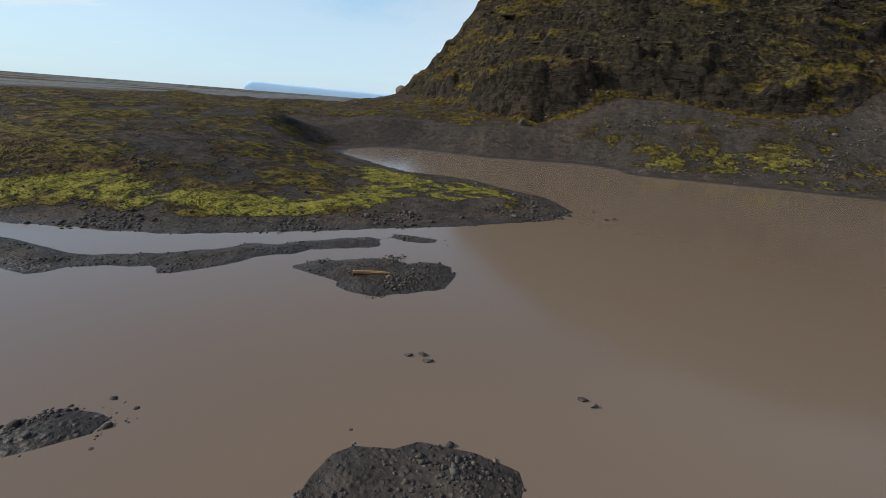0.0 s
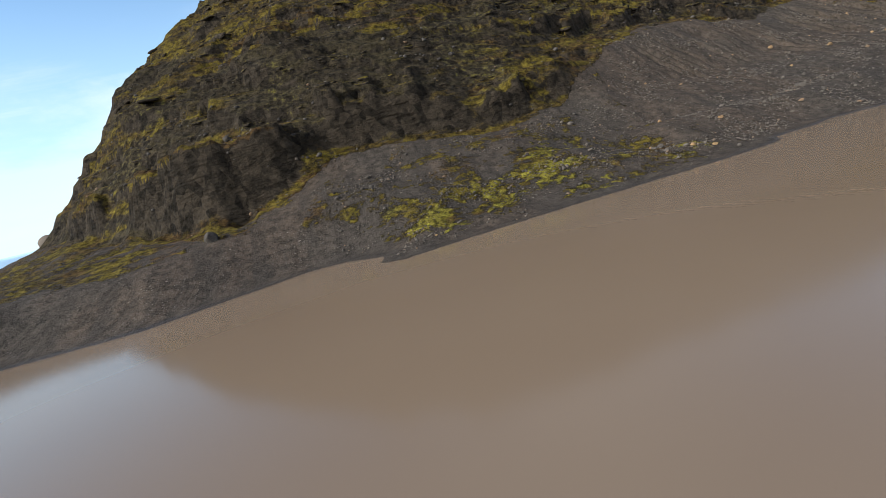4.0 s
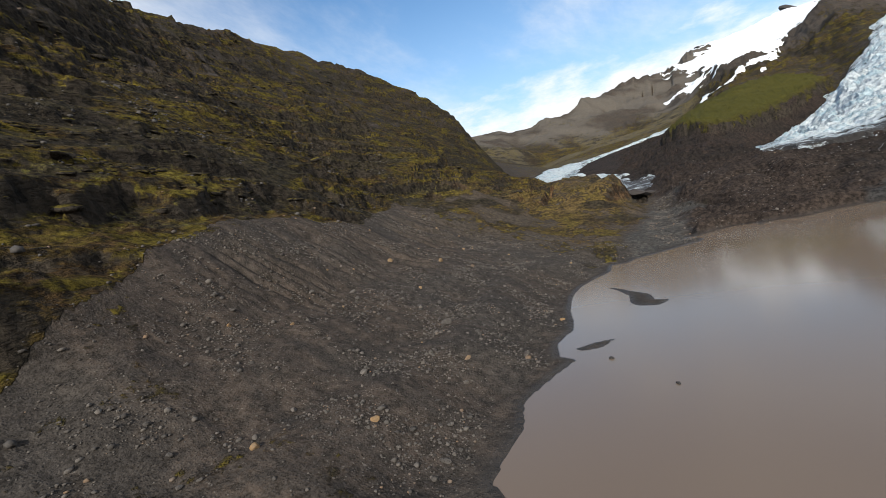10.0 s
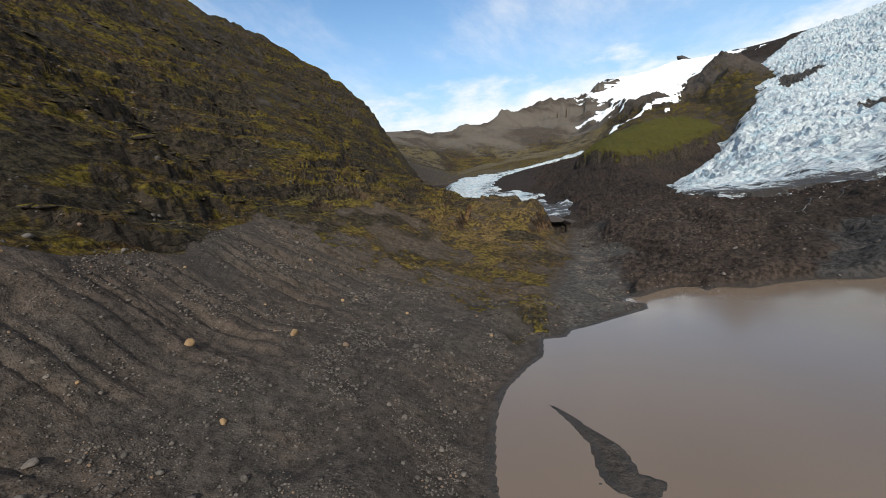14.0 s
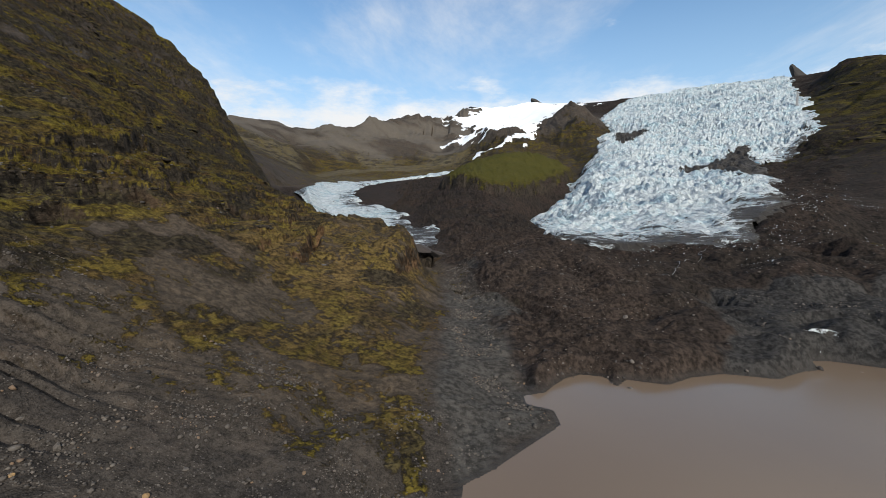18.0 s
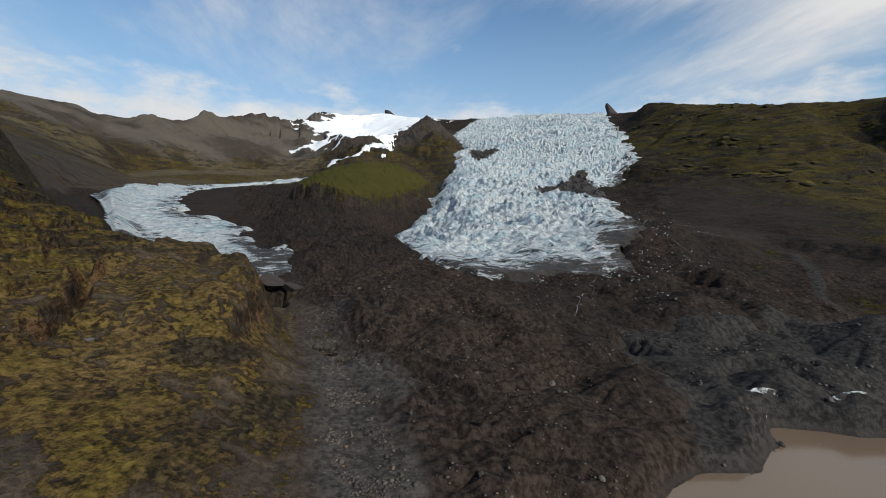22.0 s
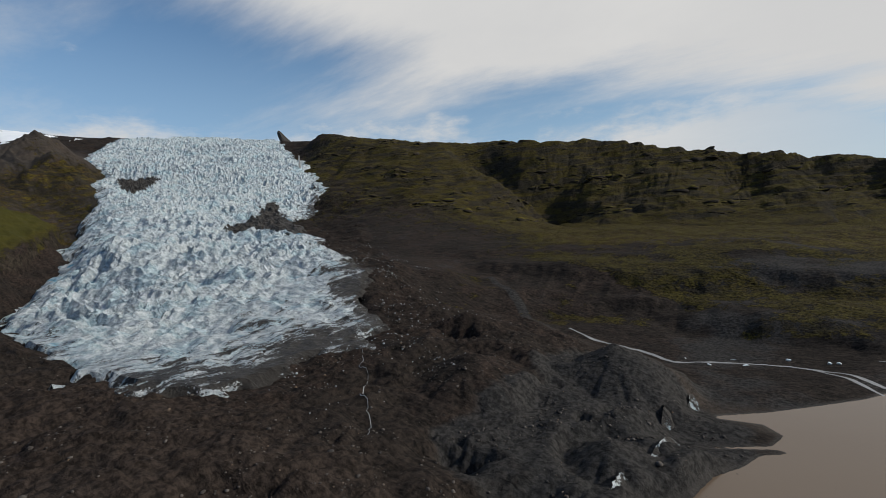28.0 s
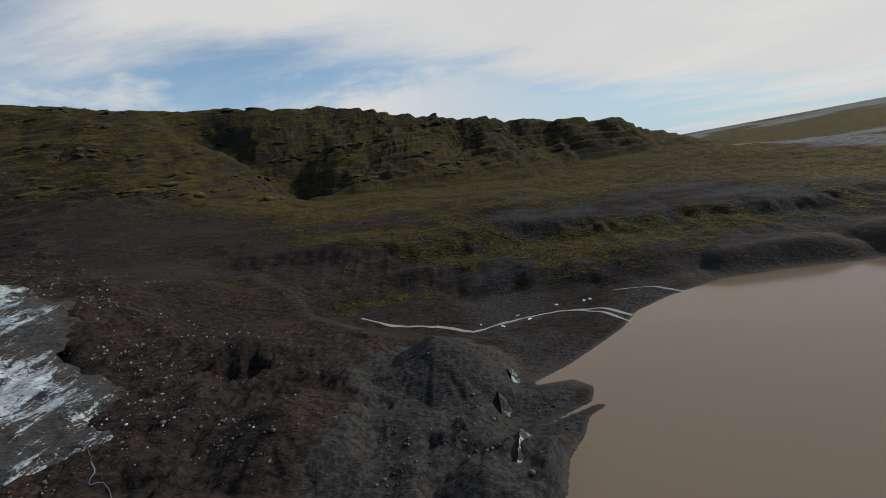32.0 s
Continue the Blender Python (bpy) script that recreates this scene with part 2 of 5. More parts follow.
# ---- the plan: lines of known height ----
LINES = [
    # foot of the cliffs of the hill
    [(-185, 272, 19), (-150, 222, 19), (-125, 190, 16), (-103, 169, 14), (-65, 133, 10), (-48, 146, 14), (-30, 158, 22), (-10, 158, 22), (19, 154, 18), (44, 159, 22), (62, 162, 25)],
    # brow of the cliffs and upper edge of the scree
    [(-150, 240, 30), (-122, 205, 30), (-92, 178, 32), (-62, 160, 34), (-45, 163, 37), (-28, 165, 42), (0, 166, 40), (24, 163, 32), (39, 169, 39), (66, 181, 40), (90, 192, 44)],
    [(118, 203, 48), (145, 206, 45), (171, 210, 42), (214, 227, 48), (236, 232, 50), (280, 240, 52), (320, 224, 55), (365, 222, 50), (418, 234, 52)],
    # second bench
    [(-121, 238, 61), (-100, 210, 58), (-70, 190, 58), (-55, 176, 50), (-40, 188, 71), (-24, 182, 63), (2, 184, 61), (40, 200, 66), (64, 246, 96), (70, 256, 102), (147, 270, 104)],
    [(236, 268, 71), (241, 300, 104), (311, 309, 113), (333, 330, 123), (347, 272, 97), (400, 290, 90), (480, 290, 80)],
    # crest of the hill and its two ends
    [(-173, 261, 22), (-143, 245, 44), (-121, 240, 61), (-116, 248, 75), (-101, 260, 93), (-81, 275, 112), (-40, 285, 138), (14, 291, 158), (69, 305, 174), (128, 358, 209),
     (213, 414, 240), (311, 442, 256), (346, 479, 282), (482, 520, 305), (604, 458, 266), (645, 429, 240)],
    [(645, 429, 240), (652, 400, 205), (655, 375, 160), (660, 346, 110), (650, 315, 72), (632, 305, 62)],
    [(29, 263, 137), (52, 267, 125), (208, 364, 166), (330, 400, 190), (480, 420, 200), (570, 400, 180), (610, 365, 150)],
    # plain beyond the hill's end, and the back of the hill
    [(-192, 282, 10), (-240, 372, 8), (-300, 482, 6), (-430, 720, 3)],
    [(-150, 330, 40), (-190, 420, 30), (-240, 560, 14)],
    [(-40, 560, 90), (200, 700, 200), (500, 800, 300), (800, 700, 260)],
    # scree between shore and brow
    [(-40, 122, 9), (-20, 109, 5), (-2, 108, 3), (30, 129, 9), (50, 121, 3.5), (41, 148, 15), (69, 164, 26)],
    [(40, 142, 12), (60, 138, 10), (90, 140, 9.5), (121, 143, 9.5), (160, 150, 10), (200, 158, 10.5), (240, 148, 9.5), (264, 137, 7), (286, 156, 11.5), (309, 151, 17)],
    [(58, 158, 21), (90, 163, 21), (119, 168, 21), (165, 176, 22), (205, 184, 22.5), (250, 180, 22), (290, 174, 20), (321, 182, 23)],
    [(321, 182, 23), (315, 196, 34), (339, 170, 24), (349, 162, 24), (350, 151, 20), (373, 173, 39), (393, 197, 36), (431, 206, 38)],
    # knoll
    [(300, 130, 9), (340, 128, 9), (362, 128, 10), (385, 127, 11), (404, 127, 12), (425, 129, 13), (452, 132, 14), (474, 138, 13), (492, 158, 15), (506, 190, 18), (535, 222, 22)],
    [(360, 158, 27), (378, 152, 31), (400, 150, 34), (430, 149, 35), (455, 151, 35), (472, 155, 34)],
    [(372, 170, 38), (400, 172, 42), (430, 172, 44), (460, 168, 43), (479, 174, 41), (482, 199, 50), (513, 234, 58), (570, 270, 62), (632, 305, 64)],
    [(425, 195, 44), (482, 200, 50)],
    # gully of gravel between the knoll and the ice, and the delta
    [(252, 113, 1.2), (272, 104, 2), (300, 108, 3.5), (330, 112, 5), (360, 110, 6.5), (395, 111, 9), (440, 118, 13), (478, 128, 20)],
    # debris on the ice in front of the lake
    [(297, 88, 6), (306, 80, 6), (308, 66, 5), (327, 73, 6), (351, 87, 9), (387, 100, 11), (404, 90, 15), (478, 110, 26)],
    [(304, 55, 4), (310, 40, 4), (312, 22, 5), (310, 8, 5), (318, 0, 8), (326, -4, 10), (327, -24, 10), (324, -40, 9), (318, -52, 9), (312, -64, 9)],
    [(353, 41, 10), (343, 60, 9), (362, -17, 14), (349, -60, 14), (381, -75, 21), (406, -81, 30), (421, -63, 30), (443, -37, 24), (379, -17, 12), (403, 64, 21), (424, 30, 23), (477, 98, 28)],
    [(510, -16, 34), (494, -20, 29), (480, 40, 32), (560, 60, 40), (640, 40, 40), (722, 8, 37)],
    [(330, -103, 19), (340, -115, 25), (350, -122, 27), (362, -112, 22), (376, -95, 21), (300, -92, 3), (297, -104, 2.5), (386, -174, 17), (444, -132, 40), (480, -139, 34), (502, -99, 34), (574, -188, 64)],
    # sand and terrace on the far side of the lake
    [(312, -130, 2), (300, -160, 2.2), (273, -208, 2.6), (253, -216, 2.4), (295, -197, 2.8), (340, -180, 4), (383, -213, 8), (413, -212, 12), (433, -191, 31)],
    [(160, -232, 4), (220, -234, 4), (300, -252, 4.5), (340, -262, 6), (363, -287, 14), (400, -262, 12), (445, -245, 14), (520, -195, 34)],
    [(60, -222, 4), (81, -250, 16), (157, -250, 15), (220, -262, 17), (300, -290, 24), (340, -312, 28), (438, -298, 38), (549, -275, 54), (529, -251, 60), (600, -232, 68)],
    [(-13, -300, 26), (80, -300, 26), (131, -356, 34), (200, -350, 34), (281, -364, 39), (400, -360, 52), (545, -371, 66), (650, -330, 72), (740, -330, 84)],
    [(-126, -454, 24), (-38, -518, 40), (128, -505, 55), (177, -578, 68), (275, -452, 66), (334, -474, 69), (426, -643, 92), (551, -739, 88), (626, -852, 108)],
    # foot and face of the far mountains
    [(-200, -950, 70), (-112, -915, 76), (36, -900, 76), (184, -792, 68), (378, -799, 83), (500, -800, 92), (626, -852, 110), (719, -701, 158), (775, -611, 166), (815, -449, 131)],
    [(815, -449, 131), (873, -723, 214), (936, -552, 162), (1066, -630, 227), (1200, -760, 300), (1308, -728, 330)],
    [(36, -1017, 121), (267, -1060, 160), (456, -1100, 240), (573, -1022, 214), (660, -1000, 190), (740, -980, 250), (826, -990, 290), (980, -950, 330), (1150, -900, 380)],
    # crest of the far mountains
    [(-330, -1135, 85), (-264, -1135, 96), (-174, -1100, 130), (-110, -1077, 161), (6, -1113, 186), (140, -1170, 218), (267, -1201, 249), (446, -1245, 298), (620, -1216, 347), (748, -1127, 353)],
    [(748, -1127, 353), (942, -1153, 388), (1083, -1190, 414), (1250, -1080, 430), (1349, -988, 446), (1444, -968, 474), (1540, -1000, 500), (1671, -1634, 590)],
    [(-300, -1700, 70), (300, -1900, 240), (900, -1900, 380), (1671, -1634, 592), (2300, -2000, 640)],
    # icefall
    [(494, -30, 30), (560, -40, 36), (640, -70, 52), (736, -106, 66), (791, -87, 73), (891, -107, 116), (1000, -170, 122), (1354, -190, 190)],
    [(574, -188, 64), (658, -199, 78), (754, -162, 77), (850, -260, 112), (1026, -345, 142), (1150, -420, 205), (1400, -520, 290), (1640, -640, 400), (1785, -717, 480)],
    [(740, -330, 84), (860, -390, 116), (1000, -480, 145), (1150, -600, 235), (1308, -735, 318), (1516, -900, 400), (1760, -1060, 500), (2043, -1240, 608)],
    [(1721, -344, 285), (1645, -458, 306), (1906, -424, 400), (2190, -560, 500), (2441, -708, 600), (2310, -991, 628), (2190, -1340, 640)],
    # green hill, its cliffs, and the rock above it
    [(800, 30, 42), (860, 10, 46), (915, -33, 52), (990, -90, 82), (1196, -160, 142)],
    [(900, 60, 88), (960, 10, 98), (1040, -40, 110), (1120, -110, 132)],
    [(1100, 120, 130), (1160, 70, 158), (1200, 6, 176), (1230, -60, 180), (1210, -120, 160)],
    [(1354, -150, 185), (1480, -180, 215), (1640, -190, 290), (1760, -260, 390), (1886, -310, 432), (1961, -382, 450), (2100, -420, 470)],
    # side valley with its ice
    [(508, 165, 18), (560, 185, 23), (620, 230, 31), (700, 270, 42), (885, 340, 72), (1204, 346, 112), (1478, 225, 158), (1690, 35, 208)],
    [(560, 120, 30), (700, 160, 47), (923, 190, 62), (1100, 250, 100), (1300, 200, 135), (1500, 90, 165)],
    [(700, 400, 110), (885, 420, 92), (1204, 400, 124), (1651, 614, 159), (1889, 508, 203), (2131, 209, 251), (2130, 7, 300)],
    # hills behind
    [(800, 700, 230), (1400, 1100, 330), (2200, 1300, 480), (2656, 1067, 507), (2318, 827, 398), (2242, 738, 422), (2364, 671, 439), (2592, 567, 536), (2916, 430, 606), (3232, 198, 687)],
    [(1900, 760, 290), (2100, 640, 340), (2831, 241, 488), (2620, -131, 440), (2400, -300, 400), (2300, -420, 480)],
    [(3232, 198, 687), (3700, 60, 830), (4228, -76, 969), (4410, -321, 985), (4563, -661, 1110), (4400, -740, 985), (4013, -835, 882), (3675, -931, 850), (3000, -900, 740), (2441, -708, 620)],
    [(4700, 1500, 700), (4950, 400, 700), (4950, -1500, 700), (3500, -2500, 600), (2300, -2000, 640)],
    # low ground before the hill and the wide plain
    [(-95, 20, 3), (-108, 12, 4), (-108, 31, 5), (-123, 17, 6), (-152, 14, 7.5), (-158, 41, 7.2), (-137, 77, 9.5), (-128, 100, 3)],
    [(-67, 21, 1), (-74, 10, 1), (-89, 6, 2), (-92, 42, 2), (-65, 38, 1.2), (-55, 28, 1)],
    [(-130, 125, 9), (-110, 118, 9), (-89, 112, 7), (-77, 128, 9), (-55, 122, 7)],
    [(-190, -30, 9), (-231, 57, 9.5), (-222, 73, 9.5), (-210, 89, 7.5), (-190, 150, 7), (-204, 202, 7.5), (-180, 222, 8)],
    [(-330, -60, 4), (-320, 100, 3), (-345, 214, 8), (-333, 222, 10.5), (-318, 232, 8), (-300, 300, 4), (-300, 420, 5)],
    [(-520, -100, 0), (-500, 200, -1), (-520, 500, -2), (-600, 900, -3)],
    [(-4850, 4900, 7), (-4850, 2000, 7), (-4850, -500, 10), (-4200, -2000, 45), (-2950, -3300, 84), (-2043, -3900, 84), (-1200, -4800, 84)],
    [(-1500, 3000, -6), (-1500, 600, -6), (-1400, -400, -2), (-1000, -900, 8), (-600, -1300, 20), (-900, -2000, 16), (-400, -2600, 40)],
    [(-300, -200, 16), (-260, -420, 18), (-400, -700, 18), (-330, -1000, 40)],
]

# ---- the ground's height ----
CX, CY, WARP_A, WARP_B = 130.0, 110.0, 142.0, 4.225


def cell(v, centre, n):
    return (np.arcsinh((v - centre) / WARP_A) / WARP_B + 1) / 2 * (n - 1)


def shape_of_land(n_last):
    """Spreads the heights of the lines over the whole plan, as a taut skin."""
    z = None
    for n in (19, 37, 73, 145, n_last):
        total, hits = np.zeros((n, n)), np.zeros((n, n))
        for line in LINES:
            for a, b in zip(line, line[1:]):
                a, b = np.array(a, float), np.array(b, float)
                ia, ib = np.array([cell(a[0], CX, n), cell(a[1], CY, n)]), np.array([cell(b[0], CX, n), cell(b[1], CY, n)])
                k = int(np.abs(ib - ia).max() * 2) + 2
                p = a + np.linspace(0, 1, k)[:, None] * (b - a)
                i = np.clip(np.rint(cell(p[:, 0], CX, n)).astype(int), 0, n - 1)
                j = np.clip(np.rint(cell(p[:, 1], CY, n)).astype(int), 0, n - 1)
                np.add.at(total, (i, j), p[:, 2]), np.add.at(hits, (i, j), 1)
        held = hits > 0
        given = total / np.maximum(hits, 1)
        if z is None:
            z = np.full((n, n), given[held].mean())
        else:
            s = np.linspace(0, z.shape[0] - 1, n)
            i0 = np.minimum(s.astype(int), z.shape[0] - 2)
            w = s - i0
            z = z[i0] * (1 - w)[:, None] + z[i0 + 1] * w[:, None]
            z = z[:, i0] * (1 - w) + z[:, i0 + 1] * w
        for _ in range(260 if n < 200 else 160):
            z[held] = given[held]
            e = np.pad(z, 1, mode="edge")
            z = (e[:-2, 1:-1] + e[2:, 1:-1] + e[1:-1, :-2] + e[1:-1, 2:]) / 4
        z[held] = given[held] * 0.7 + z[held] * 0.3
    return z


LAND_N = 289
LAND = shape_of_land(LAND_N)


def skin(x, y):
    """Height of the bare skin at places."""
    i, j = np.clip(cell(x, CX, LAND_N), 0, LAND_N - 1.001), np.clip(cell(y, CY, LAND_N), 0, LAND_N - 1.001)
    a, b = i.astype(int), j.astype(int)
    u, v = i - a, j - b
    return (LAND[a, b] * (1 - u) + LAND[a + 1, b] * u) * (1 - v) + (LAND[a, b + 1] * (1 - u) + LAND[a + 1, b + 1] * u) * v


HILL = [(-190, 275), (-150, 219), (-103, 166), (-66, 131), (-48, 144), (-30, 156), (-8, 156), (19, 153), (45, 158), (66, 172), (92, 191), (118, 201), (150, 204), (176, 208), (214, 226), (260, 236),
        (318, 222), (335, 190), (352, 160), (400, 150), (470, 148), (490, 165), (560, 250), (640, 300), (720, 420), (800, 700), (500, 900), (-100, 700)]
KNOLL = [(335, 160), (352, 147), (400, 137), (452, 141), (482, 158), (470, 190), (400, 205), (340, 200)]
DEBRIS = [(262, 96), (300, 100), (360, 106), (440, 116), (486, 132), (540, 130), (700, 170), (923, 200), (1150, 260), (1320, 210), (1400, 140), (1200, 130), (900, 70), (800, 40), (722, 10), (600, 20), (520, -20), (560, -120),
          (580, -200), (700, -270), (870, -360), (1060, -470), (1200, -640), (1290, -760), (1180, -680), (1000, -560), (820, -440), (640, -290), (520, -200), (430, -200), (380, -170), (320, -128), (280, -100), (290, -60), (300, 0), (285, 60), (270, 92)]
ICEFALL = [(780, 10), (740, 14), (660, 28), (569, 35), (518, 30), (480, 14), (472, -8), (484, -40), (468, -62), (500, -110), (560, -160), (625, -212), (700, -262), (780, -312), (870, -362), (970, -412), (1030, -520),
           (1115, -632), (1280, -715), (1400, -820), (1560, -905), (1780, -1040), (2043, -1225), (2190, -1330), (2420, -1000), (2441, -720), (2190, -560), (1940, -440), (1760, -420), (1600, -352), (1430, -278), (1275, -234), (1185, -170), (985, -80), (880, -16)]
TONGUE = [(528, 150), (560, 190), (600, 255), (640, 318), (700, 385), (800, 405), (969, 408), (1230, 374), (1380, 296), (1540, 156), (1690, 45), (1670, 28), (1473, 140), (1308, 272), (1184, 340), (976, 314), (834, 262),
          (795, 212), (667, 172), (600, 146), (561, 135), (545, 134)]
MEDIAL = [(905, -250), (1000, -335), (1040, -400), (1090, -465), (1000, -424), (920, -400), (871, -372), (878, -310)]
ROCK_STEP = [(1690, -440), (1500, -440), (1330, -340), (1300, -290), (1420, -318)]
GREEN = [(890, 70), (930, 20), (1020, -50), (1120, -120), (1210, -150), (1260, -80), (1240, 20), (1180, 110), (1080, 150), (960, 130)]


ASHY = [(300, 28), (328, 16), (366, 3), (392, -2), (405, -24), (378, -60), (384, -100), (362, -150), (300, -135), (290, -60)]
# hollows in the debris (place, radius, depth) and its cones (place, radius, top)
PITS = [(497, 142, 15, 26), (486, 136, 8, 12), (403, 117, 6, 7), (395, 109, 5, 6), (381, -16, 13, 9), (284, 94, 7, 6), (300, 73, 8, 5), (372, -88, 7, 4), (346, -64, 6, 4),
        (520, 20, 12, 6), (440, -112, 15, 8), (482, -64, 12, 6), (600, 40, 12, 5), (386, 191, 5, 5), (400, 196, 5, 6)]
MOUNDS = [(350, -122, 40, 9, 29), (334, -42, 20, 6, 15), (494, -22, 20, 30, 39), (345, 12, 26, 6, 16), (405, -70, 34, 20, 33), (400, 62, 26, 13, 24)]


def hill_relief(x, y, z, hill, knoll, far):
    """Long ledges of lava in three sizes, moss-backed; buttresses in the lower cliff."""
    start, on_hill, on_knoll = z, smooth(hill, -4, 10), smooth(knoll, -6, 14)
    along, across = x * 0.94 + y * 0.34, y * 0.94 - x * 0.34
    wx, wy = along + fbm(x, y, 40, 2) * 14, across + fbm(x - 90, y, 40, 2) * 7
    lump = 0
    for size, amp in ((34, 1.0), (14, 0.5), (6, 0.28)):
        lump = lump + amp * np.abs(perlin(wx * 0.42 / size + size, wy * 1.25 / size))
    lump = np.minimum(lump, 0.8) - 0.36
    west = 1 - smooth(x, 0, 80)
    z = z + on_hill * (1 - 0.6 * on_knoll) * smooth(hill, -2, 12) * lump * (4.5 + 4.0 * west) * (0.4 + 0.75 * smooth(fbm(x + 50, y, 90, 3), -0.4, 0.3))
    # black buttresses of the lower cliff, with mossy noses between
    foot = np.interp(x, [-160, -125, -103, -65, -48, -30, -10, 19, 44, 62], [19, 16, 14, 10, 14, 22, 22, 18, 22, 25])
    brow = np.interp(x, [-150, -122, -92, -62, -45, -28, 0, 24, 39, 66], [30, 30, 32, 34, 37, 42, 40, 32, 37, 38])
    h = (z - foot) / np.maximum(brow - foot, 4)
    sheer = on_hill * smooth(-x, -58, -46) * smooth(x, -180, -140) * smooth(fbm(x, y * 0.3, 24, 2), -0.35, 0.05) * smooth(h, -0.3, 0.1) * (1 - smooth(h, 1.0, 1.5))
    z = z + sheer * (smooth(h, 0.18, 0.62) - np.clip(h, 0, 1)) * (brow - foot)
    z = z + sheer * (np.abs(perlin((x * 0.9 + y * 0.4) / 9 + fbm(x, y, 30, 2) * 0.5, y / 60)) + 0.4 * np.abs(perlin((x * 0.9 + y * 0.4) / 3.5, y / 30)) - 0.35) * 5.0
    for step, much, spread, lift in ((12.5, 0.85, 70, 16), (5.2, 0.75, 34, 14), (2.4, 0.6, 15, 12)):
        warp = fbm(along * 0.55, across, spread, 3) * step * 0.85 + fbm(x + 300, y, spread * 0.3, 3) * step * 0.28 + 0.08 * x
        q = (z + warp) / step
        f = q - np.floor(q)
        ledge = step * (np.floor(q) + 0.35 * f + 0.65 * smooth(f, 0.62, 0.80)) - warp
        bite = on_hill * (1 - 0.75 * on_knoll) * smooth(z, lift, lift + 14) * much * smooth(fbm(along * 0.45 + step * 31, across, spread * 0.8, 3), -0.42, 0.18)
        if step > 10:
            bite = bite * (1 - 0.65 * smooth(-x, 30, 90))
        z = z + (ledge - z) * bite * (1 - 0.25 * smooth(far, 350, 800)) + 0.14 * step * bite
    return z - start


def debris_relief(x, y, on_debris):
    """Crests drawn out along the flow of the ice, cut by small rills."""
    wx, wy = x + fbm(x, y, 50, 3) * 14, y + fbm(x + 70, y, 50, 3) * 14
    across, along = wx * 0.56 - wy * 0.83, wx * 0.83 + wy * 0.56
    flow = ridged(across, along * 0.32, 36, 4, 0.52)
    crest = ridged(across + 0.3 * along + 40, along * 0.45, 13, 3, 0.55)
    rill = np.abs(perlin(across / 3.4 + fbm(x, y, 20, 2), along / 13)) + 0.5 * np.abs(perlin((across + 0.5 * along) / 1.9, along / 7))
    bulk = fbm(x + 31, y, 85, 3) * 4.0
    calm = 1 - 0.65 * smooth(inside(x, y, ASHY), -10, 10)
    return on_debris * (bulk + flow * 2.6 + crest * 1.25 * calm + rill * 1.9 * calm - 3.2) * (1 + 0.4 * smooth(x, 420, 700))


def north_relief(x, y, z, ice):
    """Spurs of the hills to the north-east and the rocks beside the icefall."""
    amount = smooth(x, 900, 1700) * smooth(y + 0.2 * x, 100, 420) * (1 - smooth(ice, -40, 10))
    spur = ridged(x + fbm(x, y, 500, 3) * 160, y + fbm(x + 900, y, 500, 3) * 160, 620, 5, 0.48)
    massif = smooth(x, 1300, 1500) * (1 - smooth(x, 2400, 2900)) * smooth(y, -480, -330) * (1 - smooth(y, 0, 200)) * (1 - smooth(ice, -30, 5))
    return amount * (spur - 0.5) * 30 * smooth(z, 60, 260) + massif * ridged(x, y, 170, 5, 0.55) * 24


